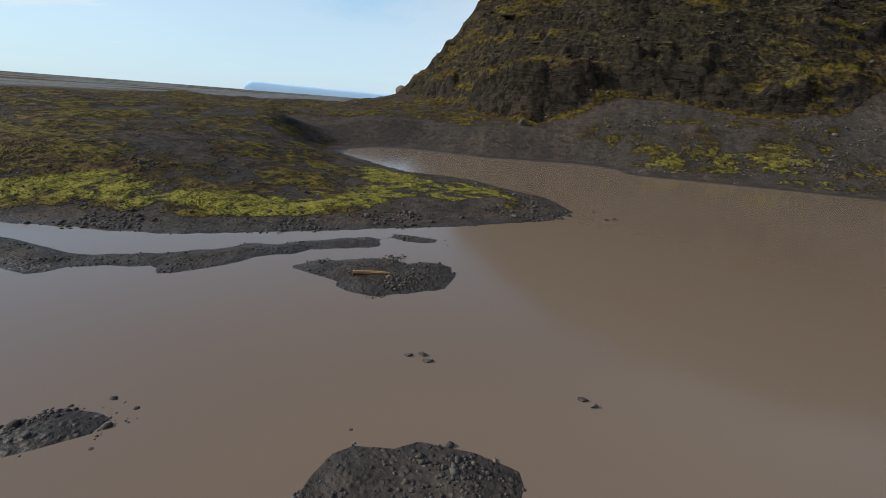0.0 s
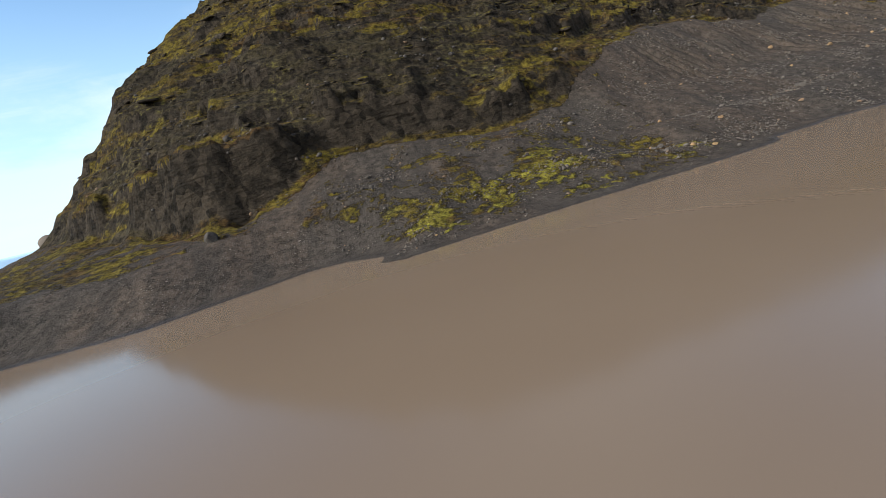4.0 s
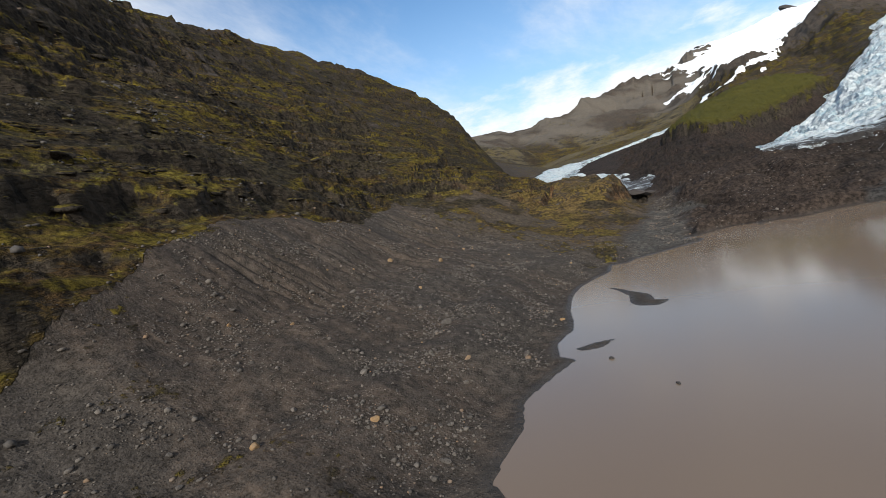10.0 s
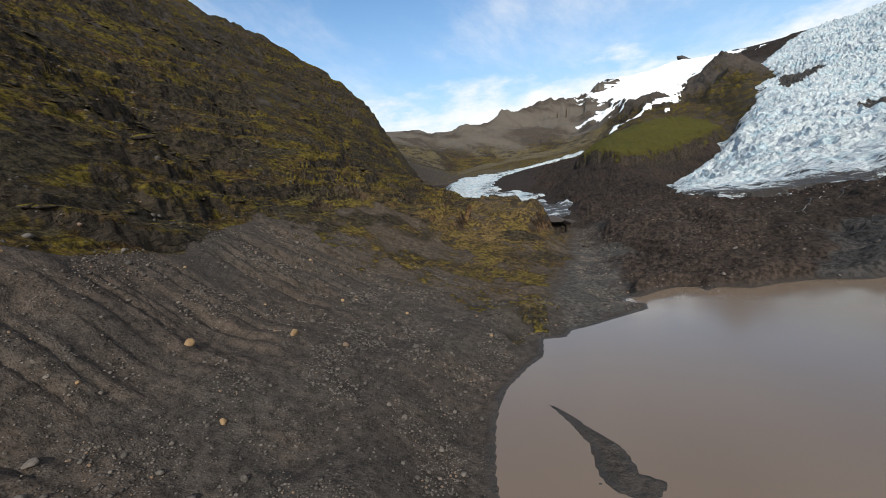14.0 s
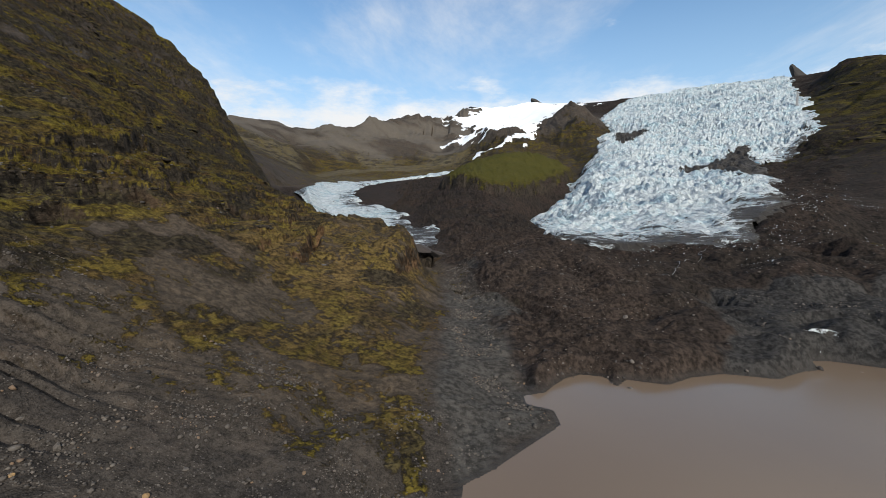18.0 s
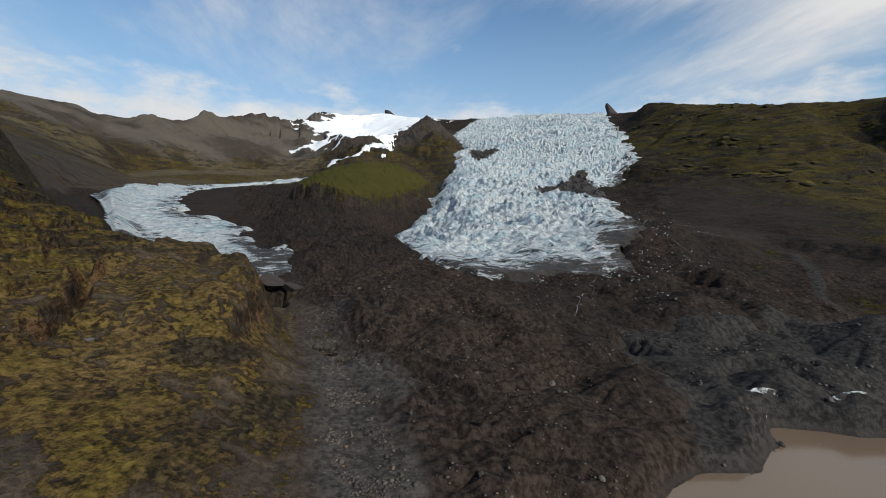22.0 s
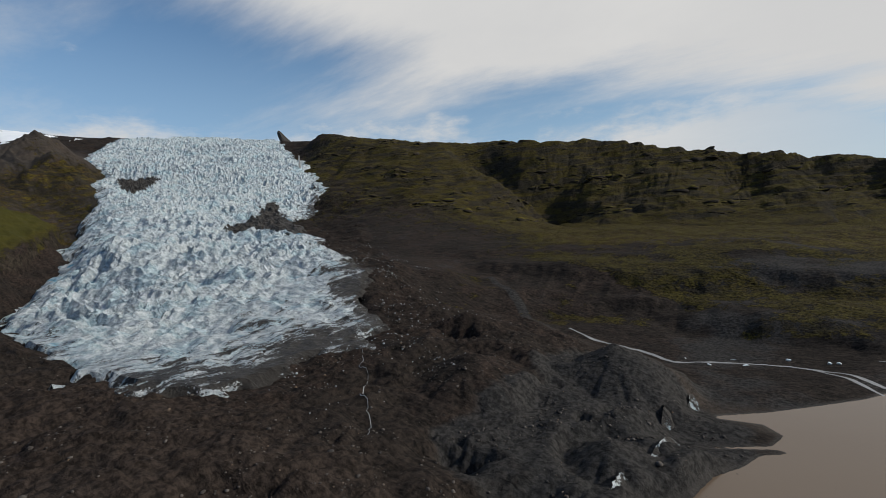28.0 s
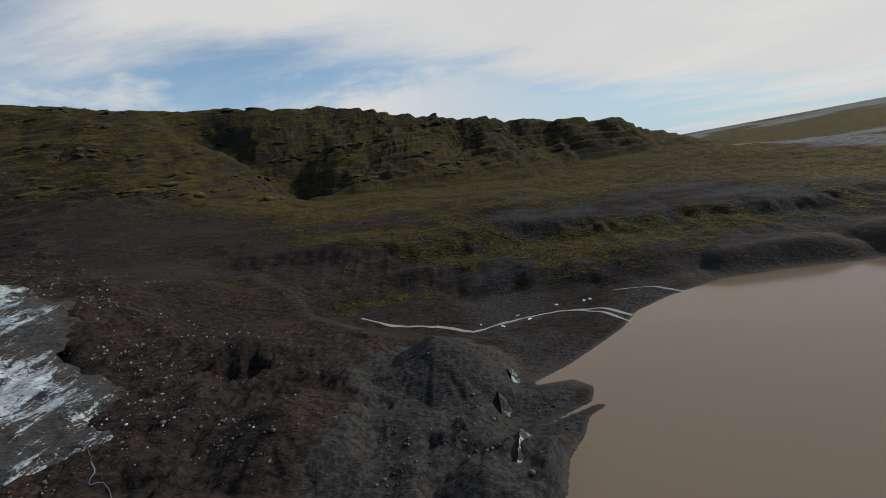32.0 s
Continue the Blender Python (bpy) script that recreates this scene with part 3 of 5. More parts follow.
def south_relief(x, y, z, ice):
    """Far mountains: an even crest, banded lava, one deep gully and small ones."""
    start = z
    crest = np.interp(x, [-330, -264, -110, 267, 620, 942, 1444], [80, 96, 161, 249, 347, 388, 474])
    up = np.clip((z - 78) / np.maximum(crest - 78, 20), 0, 1.2)
    amount = smooth(-y, 560, 820) * smooth(x, -350, -50) * smooth(up, 0.05, 0.35) * (1 - smooth(up, 0.80, 1.0))
    gx_ = x + 0.25 * y + fbm(x, y, 180, 3) * 40
    big = 1 - smooth(near_line(x + fbm(x, y, 120, 3) * 40, y, [(630, -835), (664, -915), (775, -955), (890, -1035), (960, -1090)]), 0, 105)
    gully = 1 - smooth(np.abs(perlin(gx_ / 330, y / 1300)), 0, 0.30)
    rill = np.abs(perlin(gx_ / 70 + 3.3, y / 420)) + 0.5 * np.abs(perlin(gx_ / 31, y / 180))
    z = z - amount * (big * 70 + gully * 14 * smooth(fbm(x, y, 300, 2), -0.2, 0.4) - (rill - 0.4) * 7)
    q = (z + fbm(x, y, 260, 4) * 16 + 0.03 * x) / 17
    band = smooth(-y, 430, 560) * smooth(up, 0.06, 0.3) * (0.35 + 0.65 * smooth(fbm(x + 80, y, 140, 3), -0.3, 0.3))
    z = z + band * 17 * (smooth(q - np.floor(q), 0.3, 0.65) - (q - np.floor(q)))
    z = z + smooth(-y, 430, 560) * smooth(up, 0.02, 0.2) * (1 - smooth(ice, -60, 0)) * (ridged(x, y, 110, 4, 0.55) - 0.5) * 5.0
    terr = smooth(-y, 215, 260) * (1 - smooth(-y, 460, 640)) * smooth(-x, -640, -540)
    q = (z + fbm(x, y, 130, 4) * 6) / 15
    z = z + terr * 4 * (smooth(q - np.floor(q), 0.2, 0.8) - (q - np.floor(q)))
    z = z + terr * smooth(-y, 235, 290) * (fbm(x * 0.5, y, 60, 4, 0.5) * 1.6)
    # the long scarp above the black beach
    edge = np.interp(x, [-120, 60, 158, 262, 380, 454, 520, 640], [300, 330, 349, 368, 352, 338, 345, 390]) + fbm(x, y, 50, 4) * 14
    north = y + edge
    z = z - 9 * smooth(north, -3, 24) * (1 - smooth(north, 24, 100)) * smooth(x, -150, 40) * (1 - smooth(x, 520, 640)) * (0.85 + 0.25 * np.abs(perlin(x / 16, y / 70)))
    moor = smooth(-y, 400, 560) * (1 - smooth(up, 0.02, 0.2))
    return z + moor * fbm(x * 0.6, y, 120, 5, 0.55) * 6 - start


def land_parts(x, y):
    """Height and the covers of the ground at places."""
    z = skin(x, y)
    far = np.hypot(x - CX, y - CY)
    shore = np.full(x.shape, 999.0)
    close = far < 900
    shore[close] = -inside(x[close], y[close], LAKE)
    close = (x > -130) & (x < 200) & (y > -60) & (y < 130)
    for outline in ISLANDS.values():
        shore[close] = np.maximum(shore[close], inside(x[close], y[close], outline))
    hill, knoll, debris = inside(x, y, HILL), inside(x, y, KNOLL), inside(x, y, DEBRIS)
    ice = np.maximum(inside(x, y, ICEFALL), inside(x, y, TONGUE))
    on_hill = smooth(hill, -4, 10)
    on_debris = smooth(debris, -8, 14) * (1 - smooth(hill, -2, 6)) * (1 - smooth(ice, -14, 12)) * smooth(shore, 0.5, 10)
    z = z + smooth(shore, 2, 30) * (1 - on_hill) * (1 - on_debris) * fbm(x, y, 60, 4) * 1.1
    z = z + only(x > 900, north_relief, x, y, z, ice)
    lee = (x > 760) & (x < 1300) & (y > -220) & (y < 220)
    z = z + only(lee, lambda a, b: 20 * smooth(inside(a, b, GREEN) + fbm(a, b, 40, 4, 0.6) * 12, -4, 10) - 8 + np.abs(fbm(a, b, 20, 3)) * 4, x, y)
    z = z + only(on_hill > 0, hill_relief, x, y, z, hill, knoll, far)
    # ravine and steep rim of the knoll
    z = z + only(knoll > 0, lambda a, b, k: smooth(k + fbm(a, b, 9, 3) * 2, 1, 5) * (1 - smooth(k, 8, 30)) * (8.0 + fbm(a, b, 16, 3) * 3.0) * smooth(a, 360, 385), x, y, knoll)
    near_knoll = (x > 335) & (x < 440) & (y > 150) & (y < 240)
    z = z - only(near_knoll, lambda a, b: 9.0 * (1 - smooth(near_line(a, b, [(346, 189), (356, 187), (372, 188.5), (386, 191), (400, 195.5), (414, 206)]) + fbm(a, b, 8, 2) * 1.6, 0.5, 4.5)), x, y)
    z = z + only(on_debris > 0, debris_relief, x, y, on_debris)

    def hollows(x, y, z):
        jx, jy = x + fbm(x, y, 12, 3) * 5, y + fbm(x + 40, y, 12, 3) * 5
        for px, py, pr, depth in PITS:
            z = z - depth * (1 - smooth(np.hypot((jx - px) * 0.8, (jy - py) * 1.35), pr * 0.35, pr))
        for px, py, pr, base, top in MOUNDS:
            d = np.hypot(jx * 0.4 + x * 0.6 - px, jy * 0.4 + y * 0.6 - py) / pr
            cone = base + (top - base) * (1 - np.minimum(d, 1.3)) - 1.3 * (1 - smooth(np.abs(perlin(np.arctan2(y - py, x - px) * 3.2, d * 0.6)), 0, 0.3)) * smooth(d, 0.15, 0.8)
            w = 1 - smooth(d, 0.75, 1.1)
            z = z * (1 - w) + np.maximum(cone, z - 4) * w
        return z

    ridge = (x > 380) & (x < 540) & (y > -320) & (y < -170)
    z = z + only(ridge, lambda a, b: 2.0 * np.maximum(0, 1 - near_line(a, b, [(512, -300), (506, -294), (462, -257), (430, -222), (407, -191)]) / 14), x, y)
    spot = (x > 260) & (x < 640) & (y > -200) & (y < 230)
    z = np.where(spot, only(spot, hollows, x, y, z), z)

    def scree_relief(x, y, z, hill, shore):
        amount = smooth(-hill, -2, 12) * smooth(shore, 12, 30) * smooth(y, 95, 120) * smooth(-x, -310, -240)
        run = np.abs(perlin((x + 0.35 * y) / 5.5 + fbm(x, y, 40, 2) * 0.8, y / 130.0))
        cut = (1 - smooth(run, 0.0, 0.28)) * 2.8 * smooth(z, 15, 30) * (0.45 + 0.55 * smooth(fbm(x + 20, y, 45, 2), -0.3, 0.3)) * smooth(x, 70, 110)
        return amount * (fbm(x, y, 11, 4, 0.6) * 0.55 + fbm(x, y, 34, 3) * 0.8 - cut)

    z = z + only((x > -60) & (x < 320) & (y > 95) & (y < 260), scree_relief, x, y, z, hill, shore)
    z = z + only((y < -215) & (x > -700) & (x < 2600), south_relief, x, y, z, ice)
    # low moraine west of the lake
    z = z + only((x < -60) & (far < 1500), lambda a, b, f, h, s: smooth(-a, 60, 110) * (1 - smooth(f, 900, 1500)) * (1 - h) * smooth(s, 10, 45) * (ridged(a, b, 60, 5, 0.55) * 1.3 + fbm(a, b, 10, 3) * 0.5 - 0.6), x, y, far, on_hill, shore)
    # beach and lake bed
    beach = np.where(shore > 0, 0.12 + shore * 0.085, shore * 0.12)
    beach = np.maximum(beach, -4.0) + only(far < 500, lambda a, b, s: fbm(a, b, 5, 2) * 0.10 * smooth(s, -1, 3), x, y, shore)
    k = smooth(shore, 3, 24)
    steep = smooth(debris, 2, 10) * smooth(x, 262, 290) * smooth(y, -75, -60)
    k = np.maximum(k, steep * smooth(shore, 0.0, 5))
    z = np.where(far < 900, beach * (1 - k) + np.maximum(z, 0.6) * k, z)
    return z, shore, hill, knoll, debris, far


# ---- materials ----
def material(name):
    m = bpy.data.materials.new(name)
    m.use_nodes = True
    return m, Nodes(m.node_tree)


def finish(N, colour, rough, height=None, strength=0.5, distance=1.0, **more):
    b = N.add("ShaderNodeBsdfPrincipled", {"Base Color": colour, "Roughness": rough, **more})
    if height is not None:
        N.put(b, "Normal", N.add("ShaderNodeBump", {"Height": height, "Strength": strength, "Distance": distance}))
    N.add("ShaderNodeOutputMaterial", {"Surface": b})


def attribute(N, name):
    return N.add("ShaderNodeAttribute", attribute_name=name).outputs["Fac"]


def ground_material():
    m, N = material("ground")
    geo = N.add("ShaderNodeNewGeometry")
    pos = geo.outputs["Position"]
    up = N.add("ShaderNodeSeparateXYZ", {0: geo.outputs["Normal"]}).outputs[2]
    n_big, n_mid = N.noise(pos, 0.018, 5.0, 0.6), N.noise(pos, 0.085, 5.0, 0.60, 0.4)
    n_small, n_fine = N.noise(pos, 0.5, 6.0, 0.66), N.noise(pos, 2.4, 4.0, 0.7)
    c_mid, c_small, c_fine = N.ramp(n_mid, 0.34, 0.66), N.ramp(n_small, 0.36, 0.64), N.ramp(n_fine, 0.36, 0.64)
    stones = N.add("ShaderNodeTexVoronoi", {"Vector": pos, "Scale": 2.3}, feature="F1")
    stones2 = N.add("ShaderNodeTexVoronoi", {"Vector": pos, "Scale": 0.85}, feature="F1")
    slide = N.noise(N.add("ShaderNodeMapping", {"Vector": pos, "Rotation": (0, 0, radians(-14)), "Scale": (1.0, 0.16, 0.25)}).outputs[0], 0.22, 5.0, 0.62, 0.3)
    # gravel
    gravel = N.mix(c_small, rgb(0.014, 0.0125, 0.011), rgb(0.050, 0.043, 0.037))
    gravel = N.mix(N.math("MULTIPLY", N.ramp(N.math("ADD", n_big, N.math("MULTIPLY", N.math("SUBTRACT", slide, 0.5), 0.5)), 0.38, 0.62), 0.8), gravel, N.mix(c_small, rgb(0.020, 0.0155, 0.012), rgb(0.064, 0.047, 0.036)))
    gravel = N.mix(N.math("MULTIPLY", N.ramp(slide, 0.53, 0.40), 0.55), gravel, rgb(0.020, 0.017, 0.015))
    gravel = N.mix(N.math("MULTIPLY", c_fine, 0.34), gravel, rgb(0.100, 0.088, 0.078))
    tone = N.add("ShaderNodeSeparateColor", {0: stones.outputs["Color"]})
    pale = N.math("MULTIPLY", N.ramp(tone.outputs[0], 0.62, 0.95), N.ramp(stones.outputs["Distance"], 0.36, 0.20))
    tone2 = N.add("ShaderNodeSeparateColor", {0: stones2.outputs["Color"]})
    pale2 = N.math("MULTIPLY", N.ramp(tone2.outputs[0], 0.84, 0.97), N.ramp(stones2.outputs["Distance"], 0.24, 0.15))
    pale = N.math("MULTIPLY", N.math("MAXIMUM", pale, pale2), N.ramp(N.math("ADD", n_mid, N.math("MULTIPLY", N.math("SUBTRACT", slide, 0.5), 0.6)), 0.42, 0.62))
    gravel = N.mix(N.math("MULTIPLY", pale, 0.55), gravel, rgb(0.21, 0.19, 0.17))
    brown = attribute(N, "rust")
    gravel = N.mix(N.math("MULTIPLY", brown, 0.75), gravel, N.mix(c_small, rgb(0.038, 0.029, 0.0190), rgb(0.122, 0.091, 0.057)))
    # "sand" attribute: far outwash plain, paled with bluish haze in the colour
    haze_grey = N.mix(c_mid, rgb(0.075, 0.082, 0.090), rgb(0.15, 0.150, 0.145))
    gravel = N.mix(attribute(N, "sand"), gravel, haze_grey)
    gravel = N.mix(N.math("MULTIPLY", attribute(N, "silt"), N.ramp(slide, 0.35, 0.6, 0.6, 0.95)), gravel, N.mix(c_small, rgb(0.026, 0.025, 0.023), rgb(0.078, 0.074, 0.068)))
    # far hills lightened: haze painted into their gravel
    gravel = N.mix(N.math("MULTIPLY", attribute(N, "haze_pale"), 0.8), gravel, N.mix(n_mid, rgb(0.075, 0.066, 0.054), rgb(0.150, 0.134, 0.114)))
    # debris over ice: dark, brownish
    grain = N.noise(N.add("ShaderNodeMapping", {"Vector": pos, "Rotation": (0, 0, radians(-34)), "Scale": (0.28, 1.0, 0.5)}).outputs[0], 0.35, 6.0, 0.68, 0.6)
    debris = N.mix(N.ramp(N.math("ADD", N.math("MULTIPLY", n_small, 0.5), N.math("MULTIPLY", grain, 0.5)), 0.38, 0.62), rgb(0.0070, 0.0062, 0.0058), rgb(0.034, 0.027, 0.0225))
    debris = N.mix(N.math("MULTIPLY", N.ramp(n_big, 0.42, 0.58), N.ramp(grain, 0.35, 0.6)), debris, N.mix(c_small, rgb(0.0145, 0.0105, 0.0088), rgb(0.047, 0.034, 0.0275)))
    debris = N.mix(N.math("MULTIPLY", attribute(N, "warm"), N.ramp(grain, 0.30, 0.55, 0.3, 0.9)), debris, N.mix(c_small, rgb(0.0155, 0.0118, 0.0098), rgb(0.051, 0.0385, 0.0315)))
    ash = N.math("MULTIPLY", N.ramp(N.math("ADD", n_big, attribute(N, "ash")), 0.56, 0.72), 0.85)
    debris = N.mix(ash, debris, N.mix(c_small, rgb(0.016, 0.016, 0.016), rgb(0.048, 0.047, 0.046)))
    debris = N.mix(N.math("MULTIPLY", N.ramp(n_fine, 0.58, 0.78), 0.25), debris, rgb(0.11, 0.100, 0.092))
    earth = N.mix(N.ramp(N.math("ADD", attribute(N, "dark"), N.math("MULTIPLY", N.math("SUBTRACT", n_small, 0.5), 0.8)), 0.25, 0.75), gravel, debris)
    # rock faces, broken into blocks; darkened further in place of shadow under ledges
    blocks = N.add("ShaderNodeTexVoronoi", {"Vector": N.add("ShaderNodeMapping", {"Vector": N.mix(0.06, pos, N.add("ShaderNodeTexNoise", {"Vector": pos, "Scale": 0.12}).outputs["Color"]), "Scale": (1.0, 1.0, 0.7)}), "Scale": 0.42}, feature="F1")
    block = N.add("ShaderNodeSeparateColor", {0: blocks.outputs["Color"]}).outputs[0]
    crack = N.math("ADD", N.math("MULTIPLY", block, 0.3), N.math("MULTIPLY", n_small, 0.8))
    rock = N.mix(N.ramp(crack, 0.25, 0.85), rgb(0.008, 0.0072, 0.0062), rgb(0.056, 0.046, 0.035))
    rock = N.mix(N.math("MULTIPLY", attribute(N, "rust"), N.ramp(n_mid, 0.35, 0.6)), rock, N.mix(c_small, rgb(0.070, 0.040, 0.020), rgb(0.19, 0.115, 0.060)))
    face = N.ramp(N.math("ADD", up, N.math("MULTIPLY", N.math("SUBTRACT", n_small, 0.5), 0.34)), 0.60, 0.42)
    face = N.math("MULTIPLY", face, N.ramp(attribute(N, "dark"), 0.98, 0.85))
    # moss, heath and grass
    veg = N.math("ADD", attribute(N, "veg"), N.math("MULTIPLY", N.math("SUBTRACT", n_mid, 0.5), 1.5))
    veg = N.math("ADD", veg, N.math("MULTIPLY", N.math("SUBTRACT", n_small, 0.5), 1.1))
    veg = N.ramp(veg, 0.44, 0.60)
    dip = N.add("ShaderNodeMapping", {"Vector": pos, "Rotation": (0, radians(5), 0), "Scale": (0.30, 0.34, 1.0)}).outputs[0]
    strata, layers = N.noise(dip, 0.22, 6.0, 0.66, 0.35), N.noise(dip, 0.85, 5.0, 0.64, 0.3)
    heath = N.mix(c_small, rgb(0.025, 0.0182, 0.0066), rgb(0.088, 0.063, 0.0185))
    rust = N.mix(c_small, rgb(0.018, 0.011, 0.006), rgb(0.080, 0.050, 0.022))
    heath = N.mix(N.ramp(N.math("ADD", n_big, N.math("MULTIPLY", n_mid, 0.6)), 0.72, 0.90), heath, rust)
    olive = N.mix(N.ramp(N.math("ADD", N.math("MULTIPLY", n_small, 0.6), N.math("MULTIPLY", n_fine, 0.4)), 0.38, 0.62), rgb(0.033, 0.0265, 0.0055), rgb(0.124, 0.098, 0.0165))
    heath = N.mix(N.math("MULTIPLY", N.ramp(N.math("ADD", strata, N.math("MULTIPLY", N.math("SUBTRACT", n_mid, 0.5), 0.7)), 0.45, 0.57), 0.85), heath, olive)
    # dark crevices painted into the heath where the small noise dips
    heath = N.mix(N.math("MULTIPLY", N.ramp(n_small, 0.46, 0.36), 0.6), heath, rgb(0.016, 0.013, 0.010))
    # rock outcrops on slopes, their colour darkened to include ledge shade
    outcrop = N.math("MULTIPLY", N.ramp(N.math("ADD", layers, N.math("MULTIPLY", N.math("SUBTRACT", strata, 0.5), 0.8)), 0.47, 0.40), N.ramp(up, 0.86, 0.68))
    heath = N.mix(N.math("MULTIPLY", outcrop, 0.85), heath, N.mix(c_small, rgb(0.009, 0.0078, 0.0062), rgb(0.046, 0.038, 0.029)))
    heath = N.mix(N.math("MULTIPLY", brown, N.ramp(strata, 0.62, 0.44, 0.6, 0.97)), heath, N.mix(c_small, rgb(0.054, 0.038, 0.016), rgb(0.160, 0.110, 0.044)))
    # the same haze paleness painted into the heath of the far hills
    heath = N.mix(N.math("MULTIPLY", attribute(N, "haze_pale"), N.ramp(n_big, 0.35, 0.65, 0.5, 1.0)), heath, N.mix(n_mid, rgb(0.085, 0.072, 0.046), rgb(0.165, 0.145, 0.100)))
    # darker copy of the heath; on the south slopes it stands for shade
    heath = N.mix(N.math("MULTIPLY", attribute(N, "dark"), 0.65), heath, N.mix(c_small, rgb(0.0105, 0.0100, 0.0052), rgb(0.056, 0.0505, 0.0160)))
    broad = N.noise(N.add("ShaderNodeMapping", {"Vector": pos, "Scale": (1.0, 1.0, 5.5)}).outputs[0], 0.014, 7.0, 0.64, 0.25)
    heath = N.mix(N.math("MULTIPLY", N.math("MULTIPLY", N.ramp(broad, 0.52, 0.47), N.ramp(up, 0.97, 0.88)), 0.85), heath, N.mix(c_small, rgb(0.010, 0.009, 0.0075), rgb(0.042, 0.036, 0.028)))
    brightness = N.ramp(N.math("ADD", attribute(N, "bright"), N.math("MULTIPLY", N.math("SUBTRACT", n_small, 0.5), 1.3)), 0.3, 0.8)
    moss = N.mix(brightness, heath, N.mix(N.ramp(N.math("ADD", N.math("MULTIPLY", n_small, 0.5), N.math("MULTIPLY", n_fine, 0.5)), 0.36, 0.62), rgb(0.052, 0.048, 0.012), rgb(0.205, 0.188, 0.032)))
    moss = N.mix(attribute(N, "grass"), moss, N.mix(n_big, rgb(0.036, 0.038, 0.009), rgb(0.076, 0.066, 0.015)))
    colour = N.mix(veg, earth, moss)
    colour = N.mix(N.math("MULTIPLY", face, N.ramp(attribute(N, "bright"), 0.8, 0.3)), colour, rock)
    wet = attribute(N, "wet")
    colour = N.mix(N.math("MULTIPLY", wet, 0.6), colour, rgb(0.036, 0.032, 0.029))
    height = N.math("ADD", N.math("MULTIPLY", n_small, N.ramp(veg, 0.0, 1.0, 0.38, 0.75)), N.math("MULTIPLY", n_fine, 0.10))
    height = N.math("ADD", height, N.math("MULTIPLY", N.ramp(stones.outputs["Distance"], 0.45, 0.1), 0.07))
    height = N.math("ADD", height, N.math("MULTIPLY", N.math("MULTIPLY", grain, attribute(N, "dark")), 1.1))
    height = N.math("ADD", height, N.math("MULTIPLY", N.math("MULTIPLY", crack, face), 1.3))
    height = N.math("ADD", height, N.math("MULTIPLY", n_mid, 1.9))
    height = N.math("ADD", height, N.math("MULTIPLY", N.math("ADD", N.math("MULTIPLY", N.ramp(strata, 0.36, 0.56), 1.3), N.math("MULTIPLY", N.ramp(layers, 0.36, 0.60), 0.55)), veg))
    finish(N, colour, N.mix(wet, rgb(0.92, 0.92, 0.92), rgb(0.4, 0.4, 0.4)), height, 0.9, 1.0, **{"Specular IOR Level": 0.07})
    return m


def water_material():
    m, N = material("silty_water")
    pos = N.add("ShaderNodeNewGeometry").outputs["Position"]
    drift = N.noise(pos, 0.012, 4.0, 0.5, 0.8)
    tall = N.add("ShaderNodeMapping", {"Vector": pos, "Rotation": (0, 0, radians(25)), "Scale": (1.0, 0.35, 1.0)})
    ripple = N.noise(tall.outputs[0], 0.9, 3.0, 0.55, 0.4)
    calm = N.ramp(N.noise(pos, 0.016, 3.0, 0.5), 0.42, 0.62, 0.0, 1.0)
    finish(N, N.mix(drift, rgb(0.138, 0.100, 0.071), rgb(0.160, 0.120, 0.087)), N.ramp(drift, 0.3, 0.7, 0.115, 0.16), N.math("MULTIPLY", ripple, calm), 0.35, 0.035, IOR=1.33)
    return m


def ice_material():
    m, N = material("glacier_ice")
    pos = N.add("ShaderNodeNewGeometry").outputs["Position"]
    n1, n2 = N.noise(pos, 0.03, 6.0, 0.62, 0.5), N.noise(pos, 0.22, 6.0, 0.68)
    deep, dirt = attribute(N, "deep"), attribute(N, "dirt")
    base = N.mix(N.ramp(n2, 0.3, 0.7), rgb(0.25, 0.30, 0.33), rgb(0.60, 0.64, 0.66))
    base = N.mix(N.ramp(N.math("ADD", deep, N.math("MULTIPLY", N.math("SUBTRACT", n2, 0.5), 0.5)), 0.4, 0.85), base, rgb(0.070, 0.235, 0.34))
    base = N.mix(N.math("MULTIPLY", N.ramp(n1, 0.46, 0.62), 0.6), base, N.mix(N.ramp(n2, 0.3, 0.7), rgb(0.13, 0.25, 0.31), rgb(0.42, 0.56, 0.62)))
    soil = N.mix(n2, rgb(0.011, 0.0095, 0.0085), rgb(0.047, 0.042, 0.038))
    drawn = N.noise(N.add("ShaderNodeMapping", {"Vector": pos, "Rotation": (0, 0, radians(55)), "Scale": (1.0, 0.28, 0.6)}).outputs[0], 0.20, 6.0, 0.68, 0.3)
    spread = N.math("ADD", dirt, N.math("MULTIPLY", N.math("SUBTRACT", drawn, 0.5), 1.9))
    spread = N.math("ADD", spread, N.math("MULTIPLY", N.math("SUBTRACT", n1, 0.5), 0.8))
    spread = N.math("ADD", spread, N.math("MULTIPLY", N.math("SUBTRACT", N.noise(pos, 0.9, 4.0, 0.72), 0.5), 1.1))
    colour = N.mix(N.ramp(spread, 0.47, 0.60), base, soil)
    sharp = N.add("ShaderNodeTexVoronoi", {"Vector": N.mix(0.2, pos, N.add("ShaderNodeVectorMath", {0: N.add("ShaderNodeTexNoise", {"Vector": pos, "Scale": 0.05}).outputs["Color"], 1: (60, 60, 60)}, operation="MULTIPLY").outputs[0]), "Scale": 0.11}, feature="F1").outputs["Distance"]
